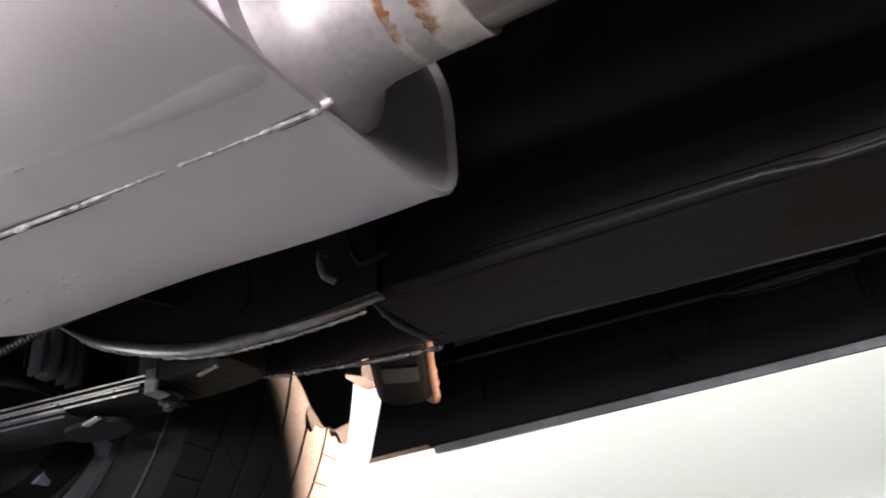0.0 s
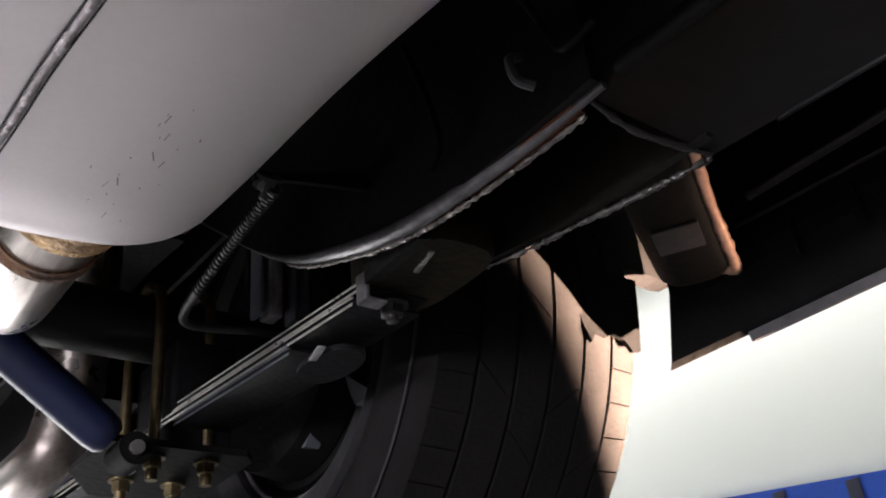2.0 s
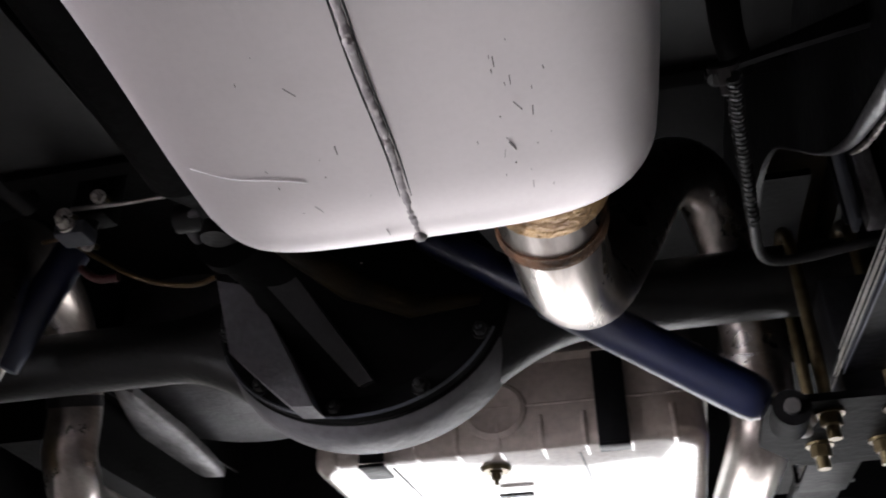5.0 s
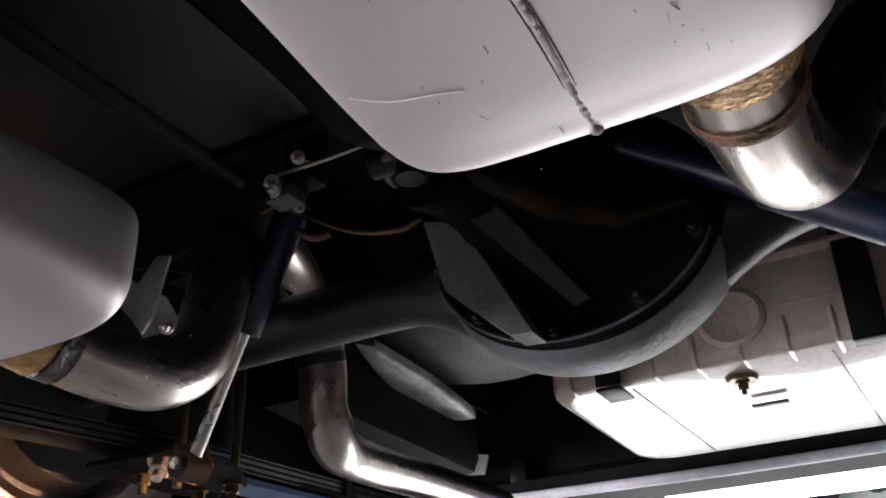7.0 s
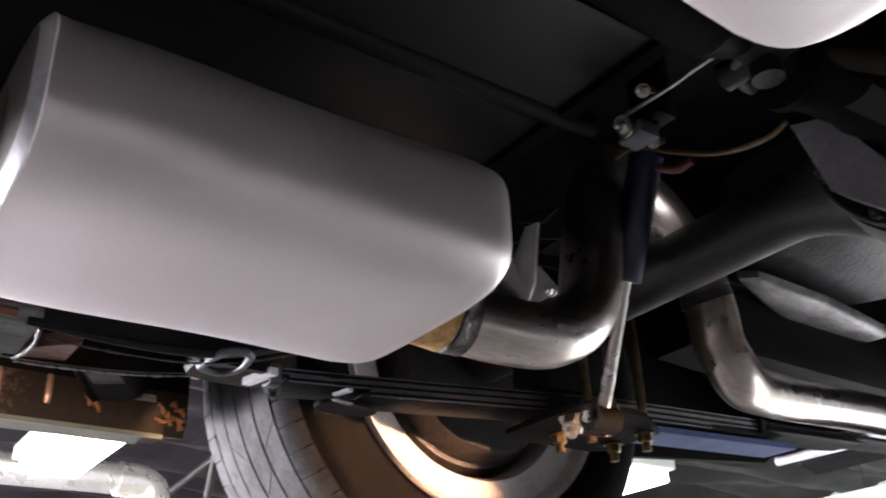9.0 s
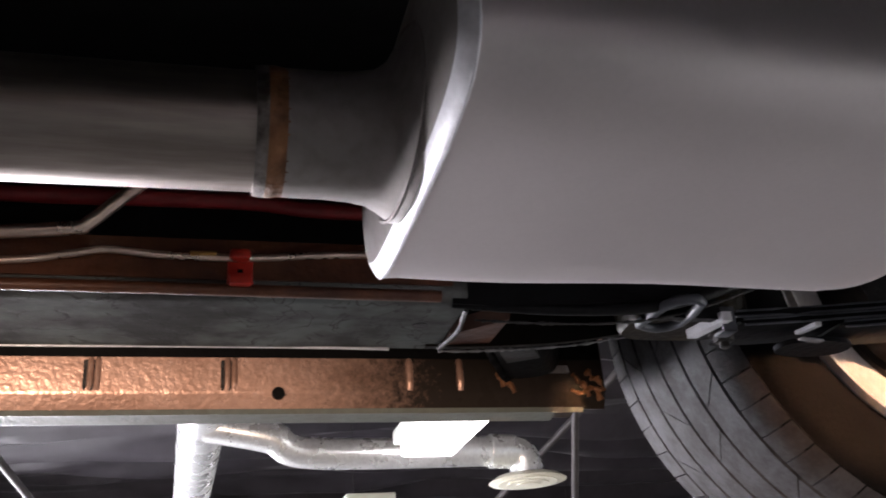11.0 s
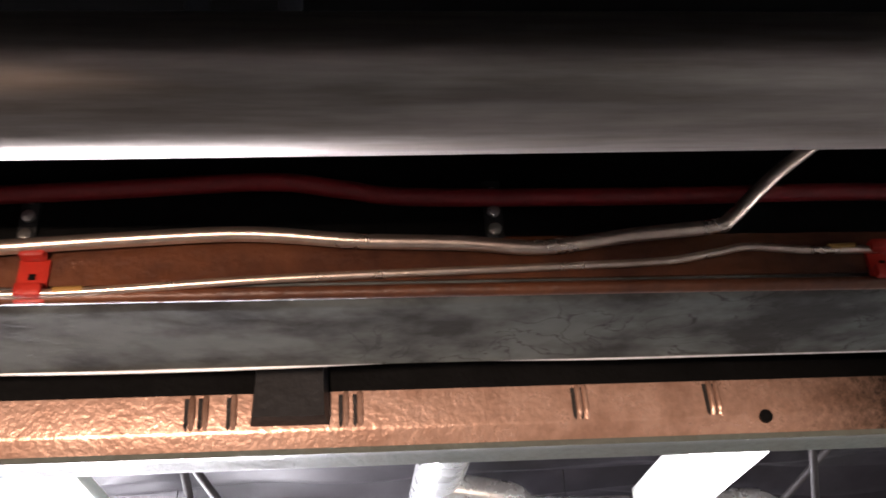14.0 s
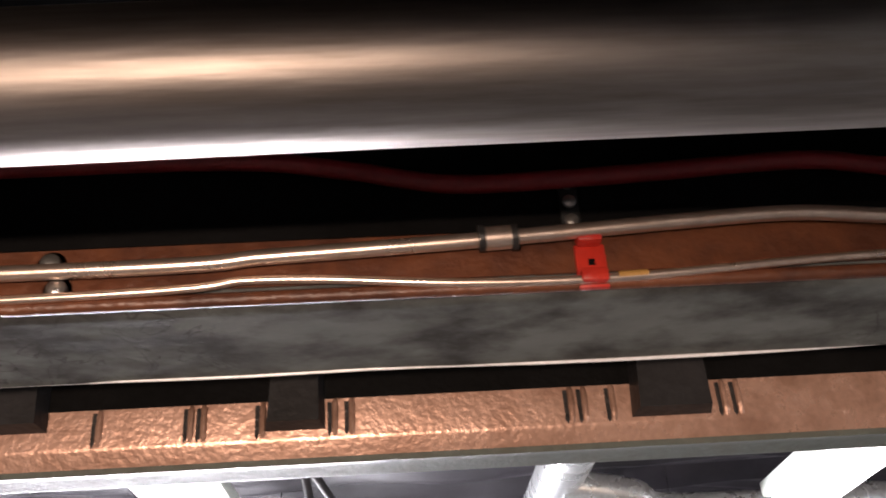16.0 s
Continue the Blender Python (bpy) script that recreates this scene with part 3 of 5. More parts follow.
    part("wheelhouse", prism([(0.60, 1.93), (0.585, 1.93), (0.585, 2.2), (1.18, 2.2), (1.18, 2.0), (1.17, 2.0), (1.12, 2.12), (1.0, 2.175), (0.75, 2.175), (0.64, 2.10)], *sorted((s * 0.60, s * 0.93)), "x"), M_BLACK, car)


for s in (1, -1):
    sill(s)


def rail(s):
    # left rail in the grey undercoat, right rail in a near-black one
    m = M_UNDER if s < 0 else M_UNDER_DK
    r = 0.010
    # the black rail spreads outwards and widens towards the front
    def fl(x, y):
        if s < 0:
            return x
        u, d = (x - 0.474) / 0.098, 0.262 - max(y, -0.3)
        return x + (1 - u) * (0.012 + 0.062 * d) + u * (0.013 + 0.09 * d)

    bar = lambda x0, x1, z0, z1, y1: loft([[(s * fl(x, y), y, z) for x, z in ((x0, z0), (x1, z0), (x1, z1), (x0, z1))] for y in (-2.2, -0.3, y1)])
    prof = [(0.474, 1.93), (0.474, 1.737 + r)] + [(0.474 + r - r * math.cos(a), 1.735 + r - r * math.sin(a)) for a in (0.4, 0.9, 1.57)] + [(0.568, 1.735), (0.572, 1.733), (0.574, 1.736), (0.572, 1.74), (0.572, 1.93)]
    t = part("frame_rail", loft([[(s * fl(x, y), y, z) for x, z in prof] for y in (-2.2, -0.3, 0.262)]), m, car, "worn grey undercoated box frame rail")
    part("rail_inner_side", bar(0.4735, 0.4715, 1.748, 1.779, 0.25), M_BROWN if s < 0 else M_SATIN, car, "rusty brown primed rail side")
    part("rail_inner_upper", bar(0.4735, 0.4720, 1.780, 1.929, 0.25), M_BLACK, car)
    part("rail_lip", tube([(s * fl(0.4725, y), y, z) for y, z in ((-2.2, 1.7405), (-0.3, 1.7405), (-0.02, 1.7405), (0.24, 1.739))], 0.0045, 10, 2), M_BROWN if s < 0 else M_SATIN, car)
    # open channel and kick-up over the axle: inner and outer walls
    low = [(0.25, 1.735), (0.33, 1.7325), (0.40, 1.735), (0.45, 1.744), (0.50, 1.760), (0.55, 1.780), (0.61, 1.816), (0.69, 1.878), (0.78, 1.945), (0.88, 1.985), (1.0, 2.0), (1.3, 2.01), (1.75, 2.03)]
    low = [(p.y, p.z) for p in smoothline([(0, a, b) for a, b in low], 4)]
    top = [(1.75, 2.19), (0.8, 2.19), (0.55, 1.94), (0.25, 1.94)]
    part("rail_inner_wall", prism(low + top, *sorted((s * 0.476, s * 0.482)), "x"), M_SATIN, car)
    # right edge: highlight put into a pale colour and a crescent-shaped taper
    part("rail_rolled_edge", tube([(s * (0.4765 + (0.009 if s > 0 else 0.003) * math.exp(-((a - 0.25) / 0.12) ** 2)), a, b) for a, b in low if a < 0.80], lambda u: 0.0012 + 0.0044 * math.sin(math.pi * min(1.0, 0.06 + 1.25 * u)) ** 0.8, 12, 1), M_ROLLED if s > 0 else M_SATIN, car)
    out = [(0.25, 1.733), (0.30, 1.7335), (0.38, 1.739), (0.455, 1.752), (0.50, 1.766), (0.56, 1.80), (0.63, 1.85), (0.72, 1.92), (0.85, 1.99), (1.0, 2.0), (1.75, 2.03)]
    out = [(p.y, p.z) for p in smoothline([(0, a, b) for a, b in out], 4)]
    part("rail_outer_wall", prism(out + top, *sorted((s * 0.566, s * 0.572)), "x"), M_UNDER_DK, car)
    part("rail_roof", prism([(0.262, 1.85), (0.56, 1.86), (0.8, 2.05), (1.75, 2.08), (1.75, 2.1), (0.8, 2.08), (0.56, 1.88), (0.262, 1.87)], *sorted((s * 0.4825, s * 0.5655)), "x"), M_OLIVE if s > 0 else M_BROWN, car)
    if s < 0:
        worn = [(0.450, 1.235), (0.430, 1.26), (0.431, 1.33), (0.434, 1.45), (0.448, 1.57), (0.460, 1.648), (0.470, 1.678), (0.500, 1.672), (0.525, 1.640), (0.524, 1.50), (0.502, 1.40), (0.488, 1.345)]
        mid = Vector((0.478, 1.46))
        part("rail_scuffed_underside", loft([[(-(mid.x + (x - mid.x) * g), mid.y + (y - mid.y) * g, z) for x, y in worn] for g, z in ((1.0, 2.012), (1.0, 2.000), (0.93, 1.994), (0.80, 1.991))]), M_SCUFF, car, "scuffed bare grey underside of the rear rail")
    part("rail_rear_floor", prism([(0.90, 1.992), (1.0, 2.003), (1.2, 2.008), (1.45, 2.018), (1.68, 2.012), (1.70, 2.03), (1.3, 2.03), (0.90, 2.0)], *sorted((s * 0.483, s * 0.530)), "x"), M_BLACK, car)
    part("trunk_side", loft([[(s * (0.50 + dx), y, 1.905 + dz + 0.05 * max(0, 1.35 - y)) for dx, dz in ((0.0, 0.03), (0.01, 0.008), (0.03, 0.0), (0.10, 0.0), (0.12, 0.02), (0.12, 0.2), (0.0, 0.2))] for y in (1.2, 1.35, 1.55, 1.70, 1.74)]), M_BLACK, car)
    if s > 0:
        part("rust_streak", loft([[(x0, a, b - 0.0012), (x0 + 0.0105, a, b - 0.0012), (x0 + 0.0105, a, b + 0.003), (x0, a, b + 0.003)] for a, b, x0 in ((a, b, 0.4815 - 0.006 * min(1.0, (a - 0.265) / 0.16)) for a, b in low if 0.265 < a < 0.46)]), M_BROWN, car, "rust beside the weld bead")
    part("weld_bead", tube([(s * (0.4915 - 0.0075 * min(1.0, max(0.0, (a - 0.28) / 0.16)) if s > 0 else 0.4885), a, b - (0.0035 if s > 0 else 0.0075)) for a, b in low if 0.27 < a < 0.58], 0.0017 if s > 0 else 0.0011, 8, 9, 0.9, 330), M_WELDBRIGHT if s > 0 else M_DRUM, car, "lumpy weld bead")
    part("weld_bead", tube([(s * (0.572 + (max(0.0, 0.36 - a) * 0.12 if s > 0 else 0)), a, b - 0.002) for a, b in out if 0.25 < a < 0.52], 0.0017 if s > 0 else 0.0010, 8, 9, 1.2, 260), M_WELD if s > 0 else M_SCUFF, car, "lumpy weld bead")
    part("weld_bead", tube(mirror([(0.49, 0.264, 1.736), (0.53, 0.268, 1.733), (0.584 if s > 0 else 0.57, 0.262, 1.733)], s), 0.0022 if s < 0 else 0.0020, 8, 8, 0.7, 90), M_DRUM, car, "rusty weld bead")
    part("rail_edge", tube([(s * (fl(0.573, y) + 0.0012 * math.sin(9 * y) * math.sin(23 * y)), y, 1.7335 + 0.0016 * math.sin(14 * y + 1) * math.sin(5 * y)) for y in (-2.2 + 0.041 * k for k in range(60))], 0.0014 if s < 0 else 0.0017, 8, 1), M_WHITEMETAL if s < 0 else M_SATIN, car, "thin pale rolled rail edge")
    if s < 0:
        part("rust_patch", loft([[(-0.571, y, z), (-0.540 + 0.01 * k, y, z - 0.0004), (-0.534 + 0.012 * k, y, z + 0.010), (-0.566, y, z + 0.014)] for k, (y, z) in enumerate(((0.264, 1.7345), (0.278, 1.7352), (0.292, 1.7360), (0.306, 1.7368)))]), M_BROWN, car, "rusty patch at the open rail end")
        part("rail_hole", tube_r([(s * 0.523, 0.235, 1.7345), (s * 0.523, 0.235, 1.7365)], [0.006, 0.006], 16), M_DRUM, car)
    # outrigger with rounded end from the rail to the sill
    d = Vector((0.27, 0.15, 0)).normalized()
    n = Vector((d.y, -d.x, 0))
    c = [Vector((0.5875, 0.311, 1.820)), Vector((0.692, 0.374, 1.822)), Vector((0.782, 0.424, 1.822))]
    c += [c[2] + d * 0.014, c[2] + d * 0.026, c[2] + d * 0.033]
    rings = []
    for p, w, h, soft in zip(c, (0.030, 0.031, 0.033, 0.031, 0.024, 0.010), (0.036, 0.040, 0.046, 0.042, 0.029, 0.011), (0.45, 0.45, 0.5, 0.6, 0.8, 1.0)):
        ring = []
        for a in range(28):
            an = 2 * math.pi * a / 28
            ca, sa = math.cos(an), math.sin(an)
            q = p + n * (w * abs(ca) ** soft * (1 if ca > 0 else -1)) + Vector((0, 0, h * abs(sa) ** soft * (1 if sa > 0 else -1)))
            ring.append((s * q.x, q.y, q.z))
        rings.append(ring)
    part("outrigger", loft(rings), M_BLACK, car, "rounded black outrigger bracket")
    edge = [(s * q.x, q.y, q.z) for q in (p + n * w + Vector((0, 0, h)) for p, w, h in zip(c, (0.030, 0.031, 0.032, 0.028, 0.019), (-0.029, -0.033, -0.038, -0.035, -0.025)))]
    part("outrigger_side", tube(edge, lambda u: 0.0036 + 0.0032 * u, 12, 16, 0.30, 420), M_COPPER if s > 0 else M_BLACK, car, "blistered copper-painted front edge of the outrigger" if s > 0 else "")
    e = c[1] + d * 0.03
    part("outrigger_plate", moved(box(-0.020, 0.020, -0.018, 0.018, -0.0015, 0.0015, 0.001), Matrix.Translation((s * e.x, e.y, 1.7805)) @ pose(0, 0, 0, 0, 0, 30 * s)), M_DARKGREY, car)


for s in (1, -1):
    rail(s)
for y0, y1, zb in ((-0.360, -0.292, 1.775), (-0.706, -0.658, 1.779), (-0.960, -0.917, 1.789), (-1.42, -1.36, 1.78)):
    part("floor_outrigger", loft([[(-0.8180, y0 - 0.004, zb), (-0.8180, y1 + 0.004, zb), (-0.8180, y1, 1.93), (-0.8180, y0 + 0.006, 1.93)], [(-0.796, y0, zb + 0.002), (-0.796, y1, zb + 0.002), (-0.790, y1 - 0.004, 1.93), (-0.790, y0 + 0.01, 1.93)]]), M_DARKGREY, car, "dark grey floor outrigger end")

# ---------------------------------------------------------------- exhaust
def oval(cx, cz, a, b, y, n=72, e=4.3, narrow=0.0):
    """A flattened oval across the car; narrow: how much less wide its half towards -x is."""
    out = []
    for k in range(n):
        t = 2 * math.pi * k / n
        c, s = math.cos(t), math.sin(t)
        out.append((cx + (a - (narrow if c < 0 else 0)) * abs(c) ** (2 / e) * math.copysign(1, c), y, cz + b * abs(s) ** (2 / e) * math.copysign(1, s)))
    return out


def muffler(cx, cz, y0, y1, nx, outlet, seam, label, yaw):
    """yaw: how far the muffler's axis leans sideways for each metre of its length, about its rear end."""
    a, b = (0.138 if seam else 0.128), 0.057
    t = thing("muffler", (cx, (y0 + y1) / 2, cz), label, "muffler", "mufflers")
    sx = lambda y: 0.2335 + yaw * (y - 0.47)
    ring = lambda da, db, y, dx=0.0: oval(cx + dx + yaw * (y - y1), cz, a + da, b + db, y, 96, 4.3, 0.027 if seam else 0.0)
    rings = [ring(-0.012, -0.012, y0 + 0.006), ring(-0.0035, -0.0035, y0 + 0.005), ring(-0.001, -0.001, y0), ring(0.0006, 0.0006, y0 + 0.002), ring(0, 0, y0 + 0.012)]
    rings += [ring(0.0012 * math.sin(9 * k / 12), 0.001 * math.sin(7 * k / 12), y0 + 0.012 + (y1 - 0.032 - y0 - 0.012) * k / 12) for k in range(1, 13)]
    for k in range(1, 9):
        u = k / 8 * math.pi / 2
        rings.append(ring(-(0.022 if seam else 0.016) * (1 - math.cos(u)), -0.007 * (1 - math.cos(u)) ** 2, y1 - 0.032 + 0.032 * math.sin(u), -(0.006 if seam else -0.004) * (1 - math.cos(u))))
    shell = part("shell", loft(rings), M_ALU, t)
    # welded front lip and flared inlet neck
    if seam:
        edge = [Vector(p) for p in ring(-0.001, -0.001, y0 + 0.001)]
        part("front_lip", tube(edge + edge[:1], 0.0009, 8, 3, 0.5, 80, cap=False), M_ALU, t)
    else:
        # white rim band and weld carry the strong light on the front edge
        band = [(0.0, 0.004), (-0.0004, 0.0005), (0.0015, -0.002), (0.0055, -0.0048), (0.0085, -0.0062)]
        part("front_lip", loft([ring(-d, -0.9 * d, y0 + e) for d, e in band], False), M_WHITEMETAL, t, "ragged front rim, its bright light put in as white")
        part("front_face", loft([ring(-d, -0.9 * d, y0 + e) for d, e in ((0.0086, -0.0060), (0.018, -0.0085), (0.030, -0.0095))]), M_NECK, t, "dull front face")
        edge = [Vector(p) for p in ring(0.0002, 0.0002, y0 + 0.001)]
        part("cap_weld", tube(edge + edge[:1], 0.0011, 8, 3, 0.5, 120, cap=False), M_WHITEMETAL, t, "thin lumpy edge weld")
        foot = [Vector(p) for p in oval(nx + 0.010, cz - 0.010, 0.0665, 0.0445, y0 - 0.0095, 48, 2.2)]
        part("neck_weld", tube(foot + foot[:1], 0.0012, 8, 3, 0.5, 130, cap=False), M_NECK, t, "thin lumpy edge weld")
    f, g = (0.0, 0.0) if seam else (-0.010, 0.010)
    part("inlet_neck", loft([oval(nx + g, cz - 0.010, 0.060 + g, 0.0465, y0 + 0.006 + f, 40, 2.2), oval(nx + g, cz - 0.010, 0.055 + g, 0.0445, y0 + 0.0005 + f, 40, 2.2), oval(nx, cz - 0.0115, 0.046, 0.040, y0 - 0.006 + f, 40, 2.0), oval(nx, cz - 0.0125, 0.0395, 0.0365, y0 - 0.013 + f, 40, 2.0), oval(nx, cz - 0.0125, 0.036, 0.0352, y0 - 0.024 + f, 40, 2.0), oval(nx, cz - 0.0125, 0.0345, 0.0345, y0 - 0.048, 40, 2.0), oval(nx, cz - 0.0125, 0.0345, 0.0345, y0 - 0.070, 40, 2.0)]), M_NECKPALE if seam else M_NECK, t, "flared neck of the inlet")
    part("outlet_collar", tube([(outlet, y1 - 0.02, cz - 0.008), (outlet, y1 + 0.032, cz - 0.008)], 0.036, 32, 4), M_BURN, t, "heat-browned outlet collar")
    if seam:
        ys = [y0 + 0.004 + (y1 - y0 - 0.012) * k / 14 for k in range(15)]
        run = [(sx(y) + 0.0005 * math.sin(k * 1.3), y, cz - b + (0.0022 if k > 13 else 0.0010)) for k, y in enumerate(ys)]
        part("seam_weld", tube(run, 0.0022, 10, 24, 0.42, 230), M_SEAM, shell, "lumpy lengthwise weld seam")
        part("weld_blob", tube([(sx(0.323), 0.317, cz - b), (sx(0.323), 0.329, cz - b)], lambda u: 0.0032 * math.sin(math.pi * (0.1 + 0.8 * u)), 12, 8, 0.4, 160), M_SEAM, shell)
        part("weld_blob", tube([(sx(y0) + 0.001, y0 - 0.004, cz - b + 0.003), (sx(y0), y0 + 0.010, cz - b + 0.001)], lambda u: 0.0042 * math.sin(math.pi * (0.1 + 0.8 * u)), 12, 8, 0.9, 210), M_SEAM, shell)
        part("weld_blob", tube([(sx(y1), y1 - 0.012, cz - b + 0.001), (sx(y1), y1 - 0.003, cz - b + 0.003)], lambda u: 0.0042 * math.sin(math.pi * (0.1 + 0.8 * u)), 12, 8, 0.5, 120), M_SEAM, shell)
        for d in (-0.0027, 0.0031):
            part("seam_gap", tube([(x + d, y, z - 0.0009) for x, y, z in run[:-1]], 0.0005, 6, 4), M_DRUM, shell, "dark line along the seam")
        part("pressed_ridge", tube([(sx(y0 + e) - d, y0 + e, cz - b + h) for d, e, h in ((0.036, 0.006, 0.0395), (0.036, 0.03, 0.0388), (0.0365, 0.07, 0.0387), (0.0375, 0.10, 0.0390), (0.0385, 0.135, 0.0396), (0.0395, 0.17, 0.0404), (0.040, 0.20, 0.0414))], 0.0400, 72, 6), M_ALU, shell)
    return t


muffler(0.223, 1.761, 0.127, 0.479, 0.2535, 0.300, True, "pale grey aluminized oval muffler with a welded bottom seam", -0.062)
muffler(-0.270, 1.760, 0.174, 0.524, -0.274, -0.300, False, "smooth pale grey aluminized oval muffler beside the copper sill", 0.0)

# scratches and dark spots on the seamed muffler
marks = thing("muffler_scratches", (0.2, 0.4, 1.70), "fine dull specks and one bright scratch on the muffler", "scratch mark")
random.seed(5)


def under(x, y):
    d = x - 0.223 + 0.062 * (y - 0.479)
    u = abs(d / (0.138 if d > 0 else 0.111))
    return 1.761 - 0.057 * max(0.0, 1 - u ** 4.3) ** (1 / 4.3) - 0.0006


part("bright_scratch", tube([(x, y, under(x, y) + 0.0004) for x, y in ((0.137, 0.393), (0.156, 0.400), (0.176, 0.404), (0.184, 0.406), (0.192, 0.409))], 0.00034, 6, 4), M_BRIGHTCUT, marks)
for k in range(40):
    x, y = 0.30 + random.gauss(0, 0.014), 0.375 + random.gauss(0, 0.040)
    if k % 3 == 0:
        x, y = 0.192 + random.gauss(0, 0.013), 0.40 + random.gauss(0, 0.035)
    if k % 9 == 5:
        x = 0.165 + random.gauss(0, 0.02)
        y = 0.22 + random.gauss(0, 0.04)
    ln = random.choice((0.0006, 0.001, 0.002, 0.006))
    dx = random.gauss(0, 0.25) * ln
    part("speck", tube([(x, y, under(x, y) + 0.0003), (x + dx, y + ln, under(x + dx, y) + 0.0003)], random.uniform(0.00015, 0.00035), 6, 2), M_SPECK, marks)


def pipe(name, pts, r, label, weld, group="exhaust pipes"):
    t = thing(name, pts[0], label, "exhaust pipe", group)
    part("pipe", tube(pts, r, 32, 8), M_TAIL if name == "tail_pipe" else M_STAIN, t)
    for p, q, m in weld:
        part("weld_ring", tube([p, tuple((a + b) / 2 for a, b in zip(p, q)), q], r * 1.075, 32, 3, 0.05, 70), m, t)
    return t


pipe("intake_pipe", [(0.2535, 0.075, 1.7485), (0.2535, -0.5, 1.746), (0.247, -1.2, 1.747), (0.22, -2.2, 1.77)], 0.0322, "bare steel exhaust pipe leading to the muffler", [((0.2535, 0.082, 1.7485), (0.2535, 0.046, 1.7485), M_HEAT)])
pipe("intake_pipe", [(-0.274, 0.13, 1.7475), (-0.274, -0.1, 1.7455), (-0.273, -0.5, 1.7415), (-0.27, -1.2, 1.739), (-0.24, -2.2, 1.76)], 0.0322, "bare brushed steel exhaust pipe with copper reflections", [((-0.274, 0.107, 1.7475), (-0.274, 0.0945, 1.7475), M_RUSTCOPPER), ((-0.274, 0.0955, 1.7475), (-0.274, 0.0885, 1.7475), M_WELDBRIGHT)])
pipe("tail_pipe", [(0.297, 0.50, 1.751), (0.297, 0.57, 1.750), (0.300, 0.635, 1.757), (0.312, 0.69, 1.785), (0.338, 0.735, 1.85), (0.375, 0.79, 1.94), (0.412, 0.865, 1.985), (0.438, 0.93, 1.965), (0.452, 0.985, 1.89), (0.455, 1.03, 1.80), (0.445, 1.10, 1.77), (0.42, 1.45, 1.765)], 0.0322, "bare steel tail pipe arching over the axle", [((0.297, 0.535, 1.7505), (0.297, 0.545, 1.7505), M_RUST), ((0.454, 1.005, 1.853), (0.4545, 1.013, 1.838), M_ZINC)])
pipe("tail_pipe", [(-0.300, 0.50, 1.749), (-0.297, 0.57, 1.742), (-0.292, 0.63, 1.738), (-0.288, 0.685, 1.744), (-0.284, 0.728, 1.775), (-0.284, 0.745, 1.83), (-0.290, 0.770, 1.92), (-0.315, 0.82, 1.985), (-0.340, 0.90, 1.995), (-0.356, 0.965, 1.98), (-0.361, 1.015, 1.93), (-0.362, 1.036, 1.875), (-0.366, 1.046, 1.830), (-0.366, 1.062, 1.803), (-0.378, 1.095, 1.790), (-0.405, 1.16, 1.797), (-0.435, 1.28, 1.812), (-0.455, 1.45, 1.828), (-0.46, 1.75, 1.84)], 0.0322, "bare shiny tail pipe bent over the axle and down", [((-0.2985, 0.535, 1.7455), (-0.2972, 0.562, 1.7428), M_BURN), ((-0.2972, 0.566, 1.7425), (-0.2960, 0.584, 1.7410), M_WELD), ((-0.3615, 1.028, 1.895), (-0.362, 1.033, 1.882), M_DRUM)])

# ---------------------------------------------------------------- rear axle
AY, AZ, AX = 0.868, 1.858, 0.083
axle = thing("rear_axle", (0, AY, AZ), "black banjo rear axle with grey cast centre housing", "rear axle")
rings = []
for k in range(101):
    x = -0.63 + 1.26 * k / 100
    u = min(1.0, abs(x - AX) / 0.22)
    f = 0.5 * (1 + math.cos(math.pi * u))
    h, d = 0.033 + 0.094 * f, 0.036 + 0.026 * f
    rings.append([(x, AY + d * math.cos(a), AZ + h * math.sin(a)) for a in (2 * math.pi * i / 36 for i in range(36))])
part("housing", loft(rings), M_AXLE, axle)
RX, RZ = 0.142, 0.117


def ring_at(g, y, n=72):
    return [(AX + RX * g * math.cos(a), y, AZ + RZ * g * math.sin(a)) for a in (2 * math.pi * k / n for k in range(n))]


part("front_flange", loft([ring_at(0.97, AY - 0.030), ring_at(0.995, AY - 0.034), ring_at(0.995, AY - 0.056), ring_at(0.97, AY - 0.060)]), M_BLACK, axle)
part("gasket", loft([ring_at(1.0, AY - 0.0475), ring_at(1.01, AY - 0.047), ring_at(1.01, AY - 0.044), ring_at(1.0, AY - 0.0435)]), M_RUBBER, axle, "dark gasket line")
part("flange_edge", tube([(AX + RX * 0.985 * math.cos(a), AY - 0.0595, AZ + RZ * 0.985 * math.sin(a)) for a in (math.pi * (1.12 + 0.76 * k / 40) for k in range(41))], 0.0016, 8, 1), M_GREYDUST, axle, "pale lower flange edge")
# grey band stands in for rear light on the black housing bottom
fade = lambda k: 1 - 0.10 * (1 - min(1.0, k / 9, (48 - k) / 9)) ** 2
arc = [(math.pi * (1.06 + 0.88 * k / 48), fade(k)) for k in range(49)]
part("housing_lit_band", loft([[(AX + w * g * math.cos(a), AY + dy, AZ + hh * g * math.sin(a)) for a, g in arc] + [(AX + (w * g - 0.012) * math.cos(a), AY + dy, AZ + (hh * g - 0.010) * math.sin(a)) for a, g in reversed(arc)] for w, hh, dy in ((0.143, 0.1185, -0.043), (0.147, 0.1225, -0.038), (0.150, 0.1262, -0.024), (0.151, 0.1275, -0.006), (0.150, 0.1265, 0.010))]), M_RIBGREY, axle, "band along the housing bottom, rear light put in as grey")
